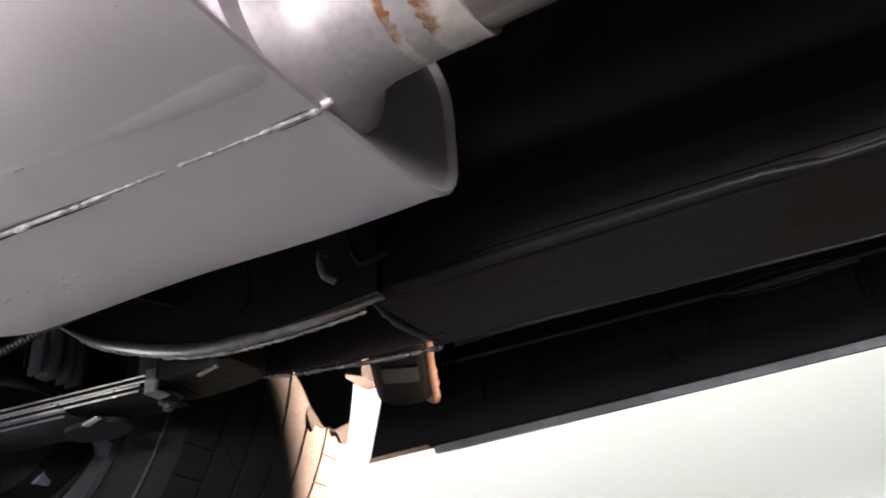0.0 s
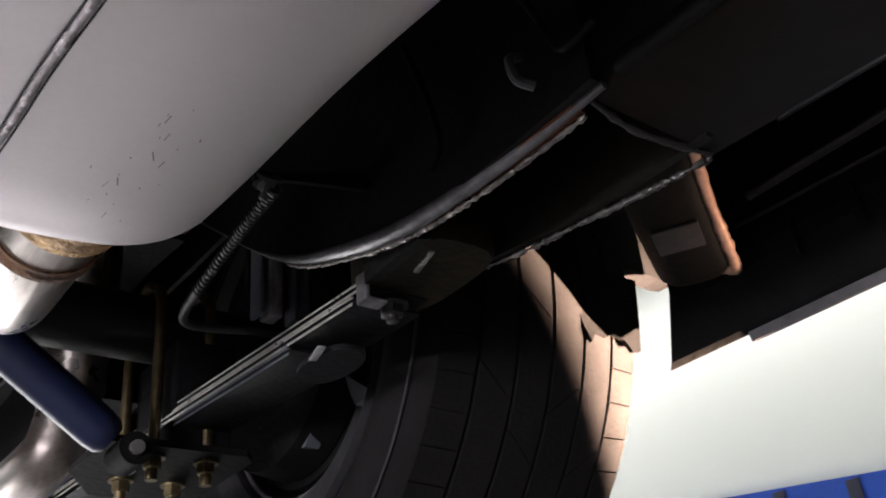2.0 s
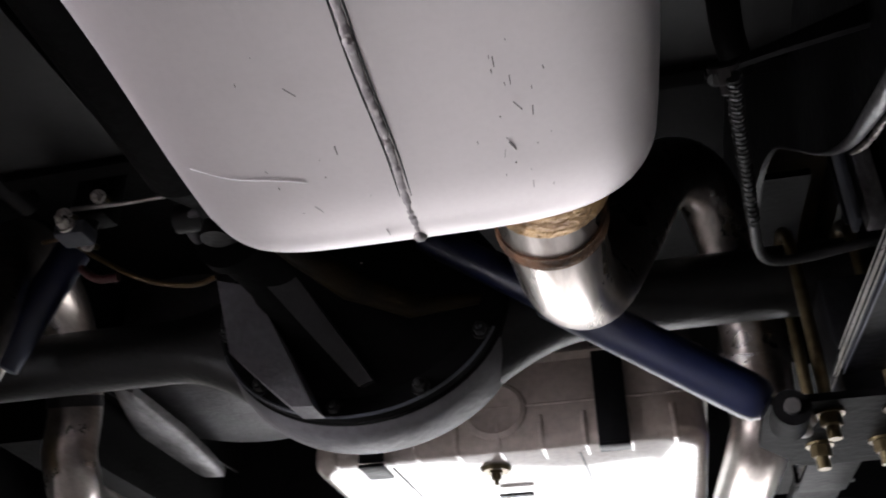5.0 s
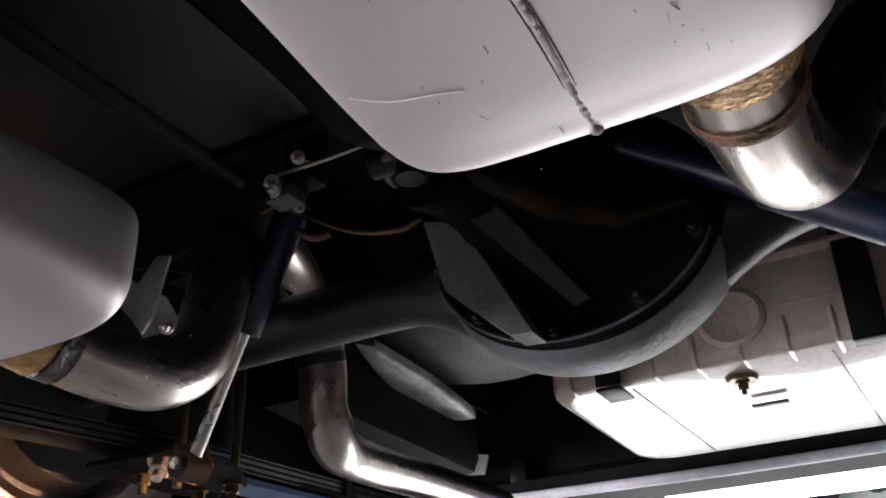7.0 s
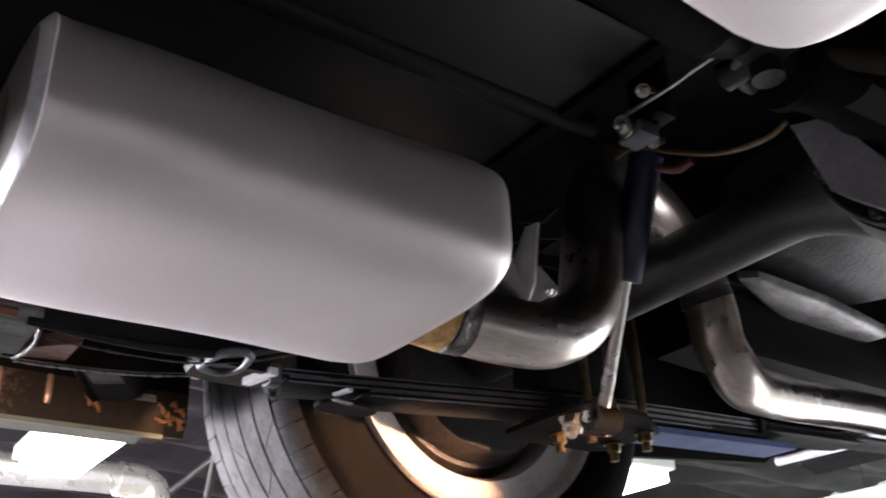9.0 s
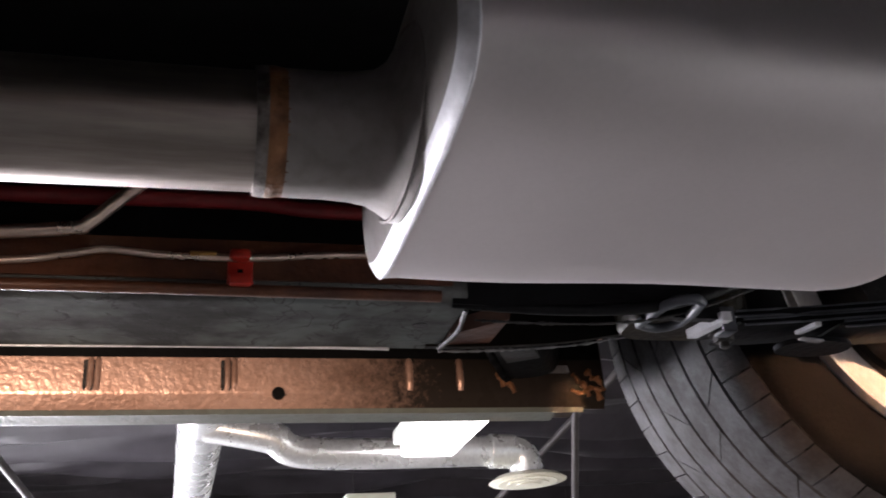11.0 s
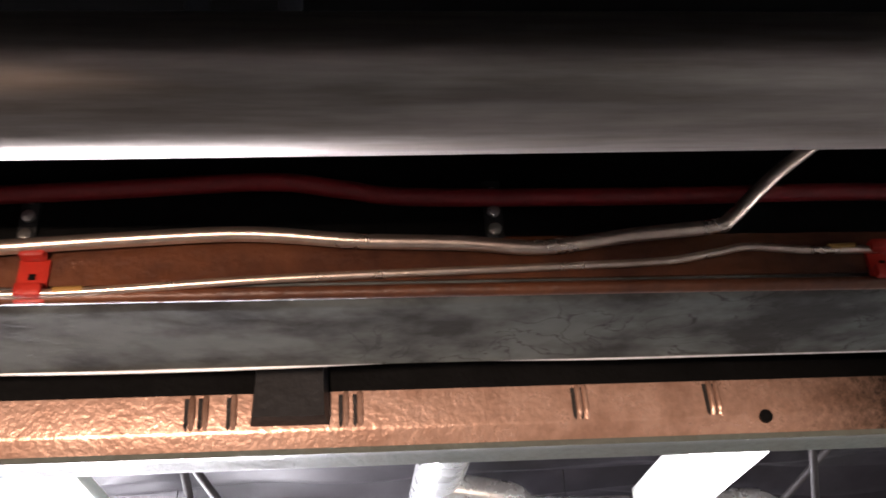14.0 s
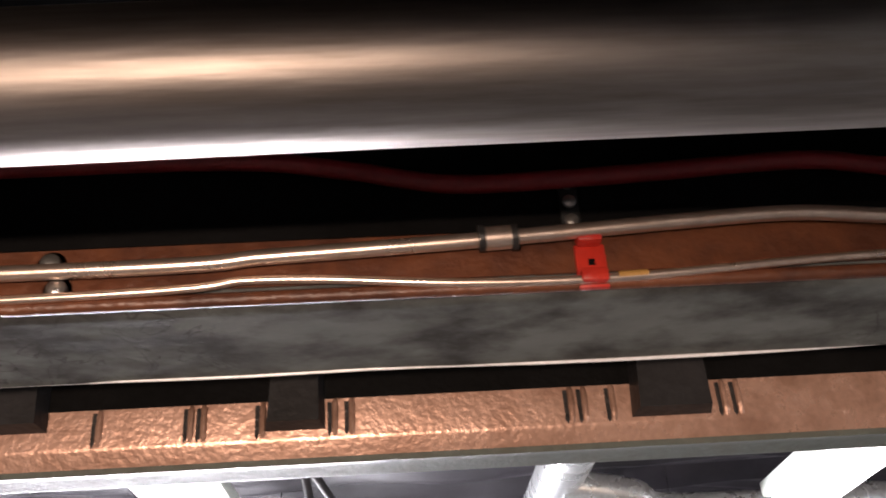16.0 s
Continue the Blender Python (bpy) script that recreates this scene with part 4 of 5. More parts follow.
# cast carrier: a dome that runs out into the pinion nose, stiffened by gusset ribs
nose = lambda v, g, dx, dz: [(AX + dx + g * RX * math.cos(a), AY - 0.058 - v, AZ + dz + g * RZ * math.sin(a)) for a in (2 * math.pi * k / 48 for k in range(48))]
part("carrier", loft([nose(0.0, 0.86, 0, 0), nose(0.008, 0.78, -0.004, 0.002), nose(0.022, 0.58, -0.016, 0.010), nose(0.045, 0.40, -0.036, 0.016), nose(0.075, 0.30, -0.058, 0.018), nose(0.115, 0.27, -0.072, 0.018)]), M_BLACK, axle)


def gusset(foot, top, w0, w1, m, label=""):
    """A tapering rib from the flange (foot) up to the pinion nose (top), both as (x, y, z)."""
    a, b = Vector(foot), Vector(top)
    side = Vector((1, 0, 0.35)).normalized()
    sec = lambda p, w, h: [p - side * w, p + side * w, p + side * w * 0.7 + Vector((0, h, 0.3 * h)), p - side * w * 0.7 + Vector((0, h, 0.3 * h))]
    mid = (a + b) / 2 + Vector((0, 0.008, 0))
    part("rib", loft([sec(a, w0, 0.02), sec(mid, (w0 + w1) / 2, 0.05), sec(b, w1, 0.06)]), m, axle, label)


part("rib", prism([(-0.046, 1.878), (-0.008, 1.866), (0.020, 1.815), (0.060, 1.740), (0.040, 1.7415), (0.010, 1.768), (-0.024, 1.800)], 0.770, 0.800, "y"), M_RIBGREY, axle, "grey triangular casting rib")
gusset((0.100, 0.790, 1.765), (0.010, 0.700, 1.880), 0.007, 0.016, M_DARKGREY, "dull dark casting rib")
part("rib", tube_r([(0.020, 0.690, 1.885), (0.060, 0.705, 1.858), (0.100, 0.735, 1.835), (0.150, 0.765, 1.822), (0.205, 0.790, 1.835)], [0.008, 0.013, 0.014, 0.011, 0.005], 16), M_STRAPTAN, axle, "brownish casting rib")
for k in range(10):
    a = 2 * math.pi * (k + 0.3) / 10
    part("nut", hexbolt((AX + 0.92 * RX * math.cos(a), AY - 0.060, AZ + 0.92 * RZ * math.sin(a)), (0, -1, 0), 0.0060, 0.010), M_AXLE, axle)
part("pinion_flange", tube_r([(AX - 0.074, AY - 0.170, AZ + 0.016), (AX - 0.075, AY - 0.182, AZ + 0.016)], [0.036, 0.036], 28), M_BLACK, axle)
for x0, x1 in ((-0.66, -0.62), (0.62, 0.66)):
    # right backing plate in a black copy, for the shade inside that wheel
    part("backing_plate", tube_r([(x0 if x0 < 0 else x1, AY, AZ), (x1 if x0 < 0 else x0, AY, AZ)], [0.135, 0.128], 48), M_DRUM if x0 < 0 else M_BLACK, axle)

shaft = thing("drive_shaft", (0, 0, 1.88), "black tubular drive shaft in the floor tunnel", "drive shaft")
part("tube", tube([(0.008, 0.60, 1.886), (0.0, -0.4, 1.965), (0.0, -2.2, 2.02)], 0.036, 28, 2), M_BLACK, shaft)
part("yoke", tube_r([(0.008, 0.635, 1.882), (0.008, 0.60, 1.886)], [0.020, 0.036], 24), M_BLACK, shaft)
part("joint", join(rod((-0.030, 0.660, 1.876), (0.046, 0.660, 1.876), 0.013, 16), rod((0.008, 0.660, 1.850), (0.008, 0.660, 1.906), 0.013, 16), rod((0.008, 0.625, 1.882), (0.008, 0.700, 1.876), 0.017, 16)), M_AXLE, shaft)

# wiring and small brackets above the pinion
def wire(name, pts, r, m, label, cat="cable"):
    t = thing(name, pts[0], label, cat)
    part("run", tube(pts, r, 12, 8), m, t)
    return t


wire("brake_line", [(-0.232, 0.748, 1.935), (-0.207, 0.748, 1.936), (-0.184, 0.748, 1.921), (-0.159, 0.748, 1.904), (-0.119, 0.748, 1.880), (-0.087, 0.748, 1.868), (-0.055, 0.748, 1.863), (-0.036, 0.748, 1.868)], 0.0026, M_STRAPTAN_LINE, "thin brown brake line drooping over the pinion")
wire("park_brake_rod", [(-0.149, 0.675, 1.915), (-0.098, 0.677, 1.915), (-0.058, 0.676, 1.915), (-0.026, 0.678, 1.915)], 0.0022, M_ZINC, "thin bright park brake rod under the floor", "rod")
wire("wiring_loom", [(-0.176, 0.742, 1.894), (-0.165, 0.742, 1.885), (-0.153, 0.742, 1.879), (-0.134, 0.742, 1.879)], 0.0042, M_REDWIRE, "short dark red wire beside the pinion")
hk = thing("joint_strap", (-0.01, 0.67, 1.87), "grey worn hook-shaped strap on the drive shaft joint", "strap")
part("lower_arm", tube([(-0.016, 0.653, 1.872), (-0.024, 0.680, 1.872), (-0.019, 0.697, 1.872), (0.003, 0.694, 1.872), (0.018, 0.697, 1.872)], 0.0055, 10, 6), M_RIBGREY, hk)
part("upper_arm", tube([(-0.013, 0.652, 1.872), (0.000, 0.646, 1.872), (0.013, 0.650, 1.872), (0.017, 0.668, 1.872)], 0.0045, 10, 6), M_RIBGREY, hk)
part("bolt", hexbolt((0.012, 0.655, 1.868), (0, 0, -1), 0.005, 0.006), M_GREYDUST, hk)
for p in [(-0.158, 0.716, 1.905), (-0.150, 0.665, 1.905), (-0.105, 0.646, 1.905)]:
    ft = thing("pipe_fitting", p, "small worn brass and zinc brake fitting", "fitting", "brake fittings")
    part("nut", hexbolt((p[0], p[1] + 0.004, p[2]), (0.3, -1, -0.5), 0.0048, 0.010), M_ZINC, ft)
    part("collar", rod((p[0], p[1] + 0.018, p[2] + 0.006), (p[0], p[1] + 0.004, p[2]), 0.0032, 10), M_BRASS, ft)
jb = thing("junction_block", (-0.14, 0.68, 1.90), "small zinc brake junction block", "fitting")
part("block", box(-0.160, -0.130, 0.67, 0.695, 1.885, 1.900, 0.003), M_GREYDUST, jb)
part("block_nut", hexbolt((-0.145, 0.668, 1.893), (0, -1, 0), 0.006, 0.010), M_ZINC, jb)
sb = thing("sheet_bracket", (-0.38, 0.77, 1.9), "bright bare metal bracket plate above the axle", "bracket")
part("plate", loft([[(x, y + d, z) for x, y, z in ((-0.437, 0.797, 1.961), (-0.379, 0.765, 1.932), (-0.375, 0.748, 1.850), (-0.400, 0.758, 1.838), (-0.462, 0.797, 1.930))] for d in (0.0, 0.003)]), M_WHITEMETAL, sb)
part("upper_flange", loft([[(x, y + d, z) for x, y, z in ((-0.437, 0.784, 1.963), (-0.379, 0.774, 1.934), (-0.379, 0.80, 1.962), (-0.423, 0.80, 1.978))] for d in (0.0, 0.003)]), M_GREYDUST, sb)
part("bolt", hexbolt((-0.372, 0.768, 1.842), (0.3, -1, -0.3), 0.006, 0.008), M_ZINC, sb)



# ---------------------------------------------------------------- springs, shocks, wheels
def leaf_line(y):
    return 1.7405 + (min(y, 0.92) - 0.50) * 0.070 + max(0.0, y - 0.92) * 0.045


def spring(s):
    # the spring of the copper side runs in towards the middle at the axle and sits a little lower there
    bend = lambda y: 0.0 if s > 0 else min(1.0, max(0.0, (y - 0.56) / 0.36))
    sx = lambda x, y: s * (x - 0.058 * bend(y))
    lz = lambda y: leaf_line(y) - 0.014 * bend(y)
    t = thing("leaf_spring", (s * 0.53, AY, 1.78), "grey painted leaf spring pack with clips under the axle", "leaf spring", "leaf springs")
    for k, (a, b) in enumerate(((0.497, 1.62), (0.508, 1.46), (0.60, 1.25))):
        ys = [a + (b - a) * i / 26 for i in range(27)]
        cut = [min(1.0, 0.35 + (y - a) / 0.03, 0.35 + (b - y) / 0.03) for y in ys]
        rings = [[(sx(x, y), y, lz(y) + z * c - 0.0076 * k) for x, z in ((0.4985, 0.0022), (0.4997, 0.003), (0.5533, 0.003), (0.5545, 0.0022), (0.5545, -0.0022), (0.5533, -0.003), (0.4997, -0.003), (0.4985, -0.0022))] for y, c in zip(ys, cut)]
        part("leaf", loft(rings), M_SPRING, t)
    if s < 0:
        # the bluish reflection on this leaf is given as its colour
        ys = [0.98 + 0.30 * i / 10 for i in range(11)]
        part("helper_leaf", loft([[(sx(x, y), y, lz(y) + z - 0.028) for x, z in ((0.4995, 0.004), (0.5535, 0.004), (0.5535, -0.004), (0.4995, -0.004))] for y in ys]), M_BLUELEAF, t, "helper leaf with its blue reflection put into colour")
    part("front_eye", tube_r([(s * 0.497, 0.462, 1.765), (s * 0.557, 0.462, 1.765)], [0.021, 0.021], 28), M_SPRING, t)
    # thin pale tubes put the light along the leaf edges into colour
    for k, (a, b) in enumerate(((0.505, 1.2), (0.512, 1.2), (0.605, 1.1))):
        for dz in (0.0025, -0.0025):
            part("leaf_edge_glint", tube([(sx(0.4987, y), y, lz(y) + dz - 0.0076 * k) for y in (a + (b - a) * i / 12 for i in range(13))], 0.0010, 6, 1), M_ZINC if s > 0 and k < 2 else M_GREYDUST, t, "leaf edge glint built as a thin pale line")
    for y, mt in ((0.488, M_SCUFF if s > 0 else M_GREYDUST), (1.20, M_SPRING)):
        z = lz(y)
        w = 0.512 if y < 1 else 0.560
        part("clip", join(box(*sorted((sx(0.494, y), sx(w, y))), y, y + 0.013, z - 0.016, z - 0.013, 0.0012), box(*sorted((sx(0.494, y), sx(0.4978, y))), y, y + 0.013, z - 0.016, z + 0.006, 0.0012)), mt, t)
    plate = [(0.531 + 0.021 * abs(math.cos(a)) ** 0.8 * math.copysign(1, math.cos(a)), 0.597 + 0.036 * math.sin(a)) for a in (2 * math.pi * k / 28 for k in range(28))]
    part("clip_plate", prism([(s * x, y) for x, y in plate], 1.7215, 1.7262, "z"), M_SATIN, t, "oval black clip plate")
    part("clip_tab", moved(box(-0.0032, 0.0032, -0.013, 0.013, -0.001, 0.001, 0.0006), Matrix.Translation((s * 0.509, 0.580, 1.7222)) @ pose(0, 0, 0, 0, 0, -14 * s)), M_SCUFF, t, "bright worn tab")
    part("eye_bolt", hexbolt((s * 0.529, 0.508, 1.735), (0, 0, -1), 0.009, 0.009), M_DRUM, t, "dull hexagon bolt head")
    part("pad", box(*sorted((sx(0.495, AY), sx(0.558, AY))), AY - 0.05, AY + 0.05, 1.760, 1.832, 0.004), M_SPRING, t)
    h = thing("spring_hanger", (s * 0.53, 0.46, 1.78), "brown front spring hanger with a slotted plate", "spring hanger", "spring hangers")
    plan = [(0.531 + 0.036 * abs(math.cos(a)) ** 0.6 * math.copysign(1, math.cos(a)), 0.472 + 0.056 * abs(math.sin(a)) ** 0.6 * math.copysign(1, math.sin(a))) for a in (2 * math.pi * k / 32 for k in range(32))]
    part("body", loft([[(s * (0.531 + (x - 0.531) * g), 0.472 + (y - 0.472) * g, z) for x, y in plan] for g, z in ((0.94, 1.7405), (1.0, 1.745), (1.0, 1.785))]), M_STRAPTAN, h)
    if s > 0:
        part("slot", moved(box(-0.002, 0.002, -0.015, 0.015, -0.001, 0.001, 0.0006), Matrix.Translation((0.518, 0.452, 1.7400)) @ pose(0, 0, 0, 0, 0, -14)), M_ZINC, h, "bright slotted tab")
        part("slot_edge", moved(box(-0.001, 0.001, -0.018, 0.018, -0.001, 0.001, 0.0005), Matrix.Translation((0.497, 0.452, 1.7400)) @ pose(0, 0, 0, 0, 0, -14)), M_GREYDUST, h)
    part("lug", prism([(s * 0.489, 0.420), (s * 0.497, 0.415), (s * 0.500, 0.480), (s * 0.492, 0.486)], 1.733, 1.770, "z"), M_SATIN, h)
    if s < 0:
        loop = [(-0.512, 0.420), (-0.470, 0.424), (-0.456, 0.436), (-0.462, 0.452), (-0.505, 0.456), (-0.520, 0.440)]
        part("loop", tube([(x, y, 1.735) for x, y in loop + loop[:1]], 0.0042, 10, 2), M_GREYDUST, h, "grey pressed loop")
        part("tab", loft([[(x + dx, y, z) for dx, z in ((-0.0, 1.730), (0.0, 1.738))] + [(x + dx, y + 0.009, z) for dx, z in ((0.0, 1.738), (0.0, 1.730))] for x, y in ((-0.531, 0.474), (-0.487, 0.484))]), M_WHITEMETAL, h, "bright bare metal tab")
        part("second_tab", loft([[(x, y, 1.731), (x, y, 1.738), (x, y + 0.006, 1.738), (x, y + 0.006, 1.731)] for x, y in ((-0.520, 0.574), (-0.498, 0.580))]), M_WHITEMETAL, h, "bright bare metal tab")
    # axle clamp
    c = thing("axle_clamp", (s * 0.50, AY, 1.73), "black clamp plate with yellow zinc u-bolts", "axle clamp", "axle clamps")
    legs, y0, y1 = ((0.481, 0.533), AY - 0.040, AY + 0.038) if s > 0 else ((0.420, 0.474), 0.856, 0.946)
    q = 0.0 if s > 0 else -0.056
    part("plate", prism([(s * (x + q), y) for x, y in ((0.430, 0.80), (0.562, 0.80), (0.574, 0.815), (0.574, 0.945), (0.562, 0.965), (0.47, 0.965), (0.430, 0.90))], 1.7145, 1.721, "z"), M_BLACK, c)
    part("spacer", box(*sorted((s * (0.497 + q), s * (0.557 + q))), AY - 0.042, AY + 0.042, 1.720, 1.752, 0.002), M_SATIN, c)
    m = (y0 + y1) / 2
    for x in legs:
        part("u_bolt", tube([(s * x, y0, 1.692), (s * x, y0, 1.86), (s * x, (y0 + m) / 2 - 0.004, 1.893), (s * x, m, 1.905), (s * x, (y1 + m) / 2 + 0.004, 1.893), (s * x, y1, 1.86), (s * x, y1, 1.692)], 0.0055, 12, 6), M_BRASS, c, "yellow zinc plated u-bolt")
        for y in (y0, y1):
            part("nut", hexbolt((s * x, y, 1.7155), (0, 0, -1), 0.0088, 0.013), M_BRASS, c)
    if s > 0:
        part("shock_bolt", hexbolt((0.458, 0.830, 1.722), (0, -0.35, -1), 0.0125, 0.018), M_ZINC, c, "zinc shock bolt nut")
    else:
        part("shock_bolt", hexbolt((-0.410, 0.822, 1.714), (0.2, -0.5, -1), 0.0125, 0.018), M_ZINC, c, "zinc shock bolt nut")
        part("shock_ear", prism([(-0.440, 1.735), (-0.375, 1.735), (-0.362, 1.705), (-0.385, 1.688), (-0.425, 1.700)], 0.842, 0.850, "y"), M_RUSTPLATE, c, "rusty brown shock mounting ear")


for s in (1, -1):
    spring(s)


def shock(bot, top, label, fat=1.0, rod_down=False):
    b, t0 = Vector(bot), Vector(top)
    d = (t0 - b).normalized()
    ln = (t0 - b).length
    t = thing("shock_absorber", bot, label, "shock absorber", "shock absorbers")
    at = lambda u: b + d * u
    if rod_down:
        part("piston_rod", tube_r([at(0.0), at(ln * 0.52)], [0.0068, 0.0068], 20), M_ZINC, t, "bare steel piston rod")
        part("body", tube_r([at(ln * 0.50), at(ln * 0.505), at(ln * 0.98), at(ln * 0.99)], [fat * r for r in (0.020, 0.0245, 0.0258, 0.014)], 36), M_NAVY, t)
    else:
        part("body", tube_r([at(0.014), at(0.020), at(0.030), at(ln * 0.60), at(ln * 0.606)], [fat * r for r in (0.017, 0.0235, 0.0258, 0.0258, 0.0235)], 36), M_NAVY, t)
        part("dust_tube", tube_r([at(ln * 0.60), at(ln * 0.985), at(ln * 0.99)], [fat * r for r in (0.0205, 0.0205, 0.014)], 36), M_NAVY, t)
    part("lower_eye", tube_r([at(-0.004) + Vector((0, -0.019, 0)), at(-0.004) + Vector((0, 0.017, 0))], [0.0145, 0.0145], 28), M_BLACK, t)
    part("bushing", tube_r([at(-0.004) + Vector((0, -0.024, 0)), at(-0.004) + Vector((0, 0.022, 0))], [0.0060, 0.0060], 20), M_ZINC, t)
    part("upper_mount", tube_r([at(ln * 0.99), at(ln + 0.05)], [0.009, 0.009], 16), M_SATIN, t)
    p = at(ln + 0.04)
    part("mount_bracket", box(p.x - 0.02, p.x + 0.02, p.y - 0.015, p.y + 0.015, p.z - 0.01, 2.185, 0.003), M_BLACK, t)


shock((0.442, 0.79, 1.703), (0.150, 0.79, 1.912), "navy blue shock absorber leaning inward before the axle", 0.74)
shock((-0.345, 0.80, 1.695), (-0.225, 0.79, 1.955), "navy blue shock absorber standing almost upright at the axle", 0.72, True)


def wheel(s):
    cx, R = s * 0.745, 0.318
    t = thing("wheel", (cx, AY, AZ), "road wheel with worn black tyre and grey steel rim", "wheel", "wheels")
    # tread of six ribs parted by narrow grooves, with short slanting cuts; v runs from the outer to the inner shoulder
    w = 0.121
    # the inner shoulder of the copper-side tyre is rounded off
    worn = 0.011 if s < 0 else 0.0
    crown = lambda v: R - 0.012 * v * v - worn * (max(0.0, v - 0.68) / 0.3) ** 2
    ribs = [(-0.98 + k * 0.33, -0.98 + k * 0.33 + 0.295) for k in range(6)]
    prof = [(-0.62, 0.200, -1), (-0.80, 0.203, -1), (-1.00, 0.225, -1), (-1.09, 0.255, -1), (-1.07, 0.285, -1), (-1.03, R - 0.020, -1)]
    for i, (a, b) in enumerate(ribs):
        prof += [(a, crown(a) - (0.007 if i else 0.002), -1), (a, crown(a), i), (a + 0.10, crown(a + 0.10), i), (b - 0.10, crown(b - 0.10), i), (b, crown(b), i), (b, crown(b) - (0.007 if i < 5 else 0.002), -1)]
    prof += [(1.03, R - 0.020 - 0.7 * worn, -1), (1.07, 0.282, -1), (1.09, 0.255, -1), (1.00, 0.225, -1), (0.80, 0.203, -1), (0.62, 0.200, -1)]
    bm = bmesh.new()
    pitches = 60
    cols = []
    for p in range(pitches):
        for q, frac in enumerate((0.0, 0.945, 0.955, 0.988)):
            row = []
            for n, (v, r, i) in enumerate(prof):
                sh = 0.9 * (v - ribs[i][0]) / 0.295 * (1 if i in (1, 2, 5) else -1) + 0.37 * i if 0 < i < 5 else 0.0
                a = 2 * math.pi * (p + frac + sh) / pitches
                cut = 0.0
                if q >= 2 and (i == 0 or i == 5 or (i > 0 and (p + 2 * i) % 4 == 0 and prof[n - 1][2] != -1)):
                    cut = 0.0035
                row.append(bm.verts.new((cx - s * v * w, AY + (r - cut) * math.cos(a), AZ + (r - cut) * math.sin(a))))
            cols.append(row)
    for a, b in zip(cols, cols[1:] + cols[:1]):
        for j in range(len(prof) - 1):
            bm.faces.new((a[j], a[j + 1], b[j + 1], b[j]))
    tyre = part("tyre", bm, M_RUBBER, t, "black tyre with grooved tread")
    # only the left tread takes the lightened rubber; the right stays dark for shade
    if s < 0:
        tyre.data.materials.append(M_RUBBER_DUSTLIT)
        for p in tyre.data.polygons:
            p.material_index = int(math.hypot(p.center[1] - AY, p.center[2] - AZ) > R - 0.0180)
    inner = -s
    rim = [(0.118, 0.206), (0.122, 0.212), (0.114, 0.214), (0.106, 0.205), (0.104, 0.193), (0.098, 0.162), (0.088, 0.156), (0.02, 0.152), (-0.03, 0.152), (-0.05, 0.150), (-0.055, 0.05)]
    rim += [(-0.05, 0.05), (-0.045, 0.148), (-0.03, 0.160), (0.07, 0.176), (0.095, 0.190)]
    # right rim and drum in near-black copies: that side's shade is in their colour
    part("rim", lathe([(inner * x, r) for x, r in rim] + [(inner * rim[0][0], rim[0][1])], (cx, AY, AZ), 64), M_DARKGREY if s > 0 else M_RIM, t, "painted steel rim")
    if s > 0:
        # pale rings stand in for highlights on the rim edge and tyre shoulder
        ring = [(cx + inner * 0.0870, AY + 0.1565 * math.cos(a), AZ + 0.1565 * math.sin(a)) for a in (2 * math.pi * k / 48 for k in range(49))]
        part("rim_highlight_ring", tube(ring, 0.0036, 8, 1, cap=False), M_RIBGREY, t, "rim edge highlight built as a pale ring")
        ring = [(cx + inner * 0.1305, AY + 0.288 * math.cos(a), AZ + 0.288 * math.sin(a)) for a in (2 * math.pi * k / 64 for k in range(65))]
        part("sidewall_highlight", tube(ring, 0.0014, 8, 1, cap=False), M_DARKGREY, tyre, "sidewall shoulder highlight built as a thin grey ring")
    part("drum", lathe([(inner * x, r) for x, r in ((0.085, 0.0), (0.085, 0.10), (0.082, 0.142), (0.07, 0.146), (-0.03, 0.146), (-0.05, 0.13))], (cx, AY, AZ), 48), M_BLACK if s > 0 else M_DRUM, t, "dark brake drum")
    if s > 0:
        part("adjuster_casting", loft([[(x, y, z) for y, z in ((0.737, 1.785), (0.688, 1.750), (0.720, 1.748), (0.728, 1.762))] for x in (0.632, 0.648)]), M_GREYDUST, t, "worn grey casting on the drum plate")
        part("brake_cylinder", loft([[(x, y, z) for y, z in ((0.872, 1.774), (0.800, 1.748), (0.812, 1.736), (0.848, 1.742))] for x in (0.630, 0.646)]), M_GREYDUST, t, "worn grey casting on the drum plate")
    for k in range(4):
        a = 2 * math.pi * (k + 0.12) / 4
        part("drum_rib", box(cx + inner * 0.080 - 0.012, cx + inner * 0.080 + 0.012, AY + 0.11 * math.cos(a) - 0.018, AY + 0.11 * math.cos(a) + 0.018, AZ + 0.11 * math.sin(a) - 0.010, AZ + 0.11 * math.sin(a) + 0.010, 0.004), M_GREYCAST, t)


for s in (1, -1):
    wheel(s)

# ---------------------------------------------------------------- brake hose and tabs of the seamed-muffler side
hs = thing("brake_hose", (0.40, 0.45, 1.76), "black brake hose with a steel spring guard", "brake hose")
HP = [(0.404, 0.448, 1.760), (0.408, 0.49, 1.762), (0.414, 0.54, 1.764), (0.421, 0.60, 1.764), (0.426, 0.635, 1.763), (0.436, 0.654, 1.764), (0.46, 0.662, 1.768), (0.52, 0.664, 1.775), (0.60, 0.72, 1.79)]
part("hose", tube(HP, 0.0036, 14, 8), M_HOSE, hs)
coil = []
hp = smoothline(HP[:4], 70)
for i, p in enumerate(hp):
    a = i * 0.95
    coil.append((p.x + 0.0040 * math.cos(a), p.y, p.z + 0.0040 * math.sin(a)))
part("spring_guard", tube(coil, 0.0009, 6, 1), M_HOSE, hs, "coiled steel spring guard")
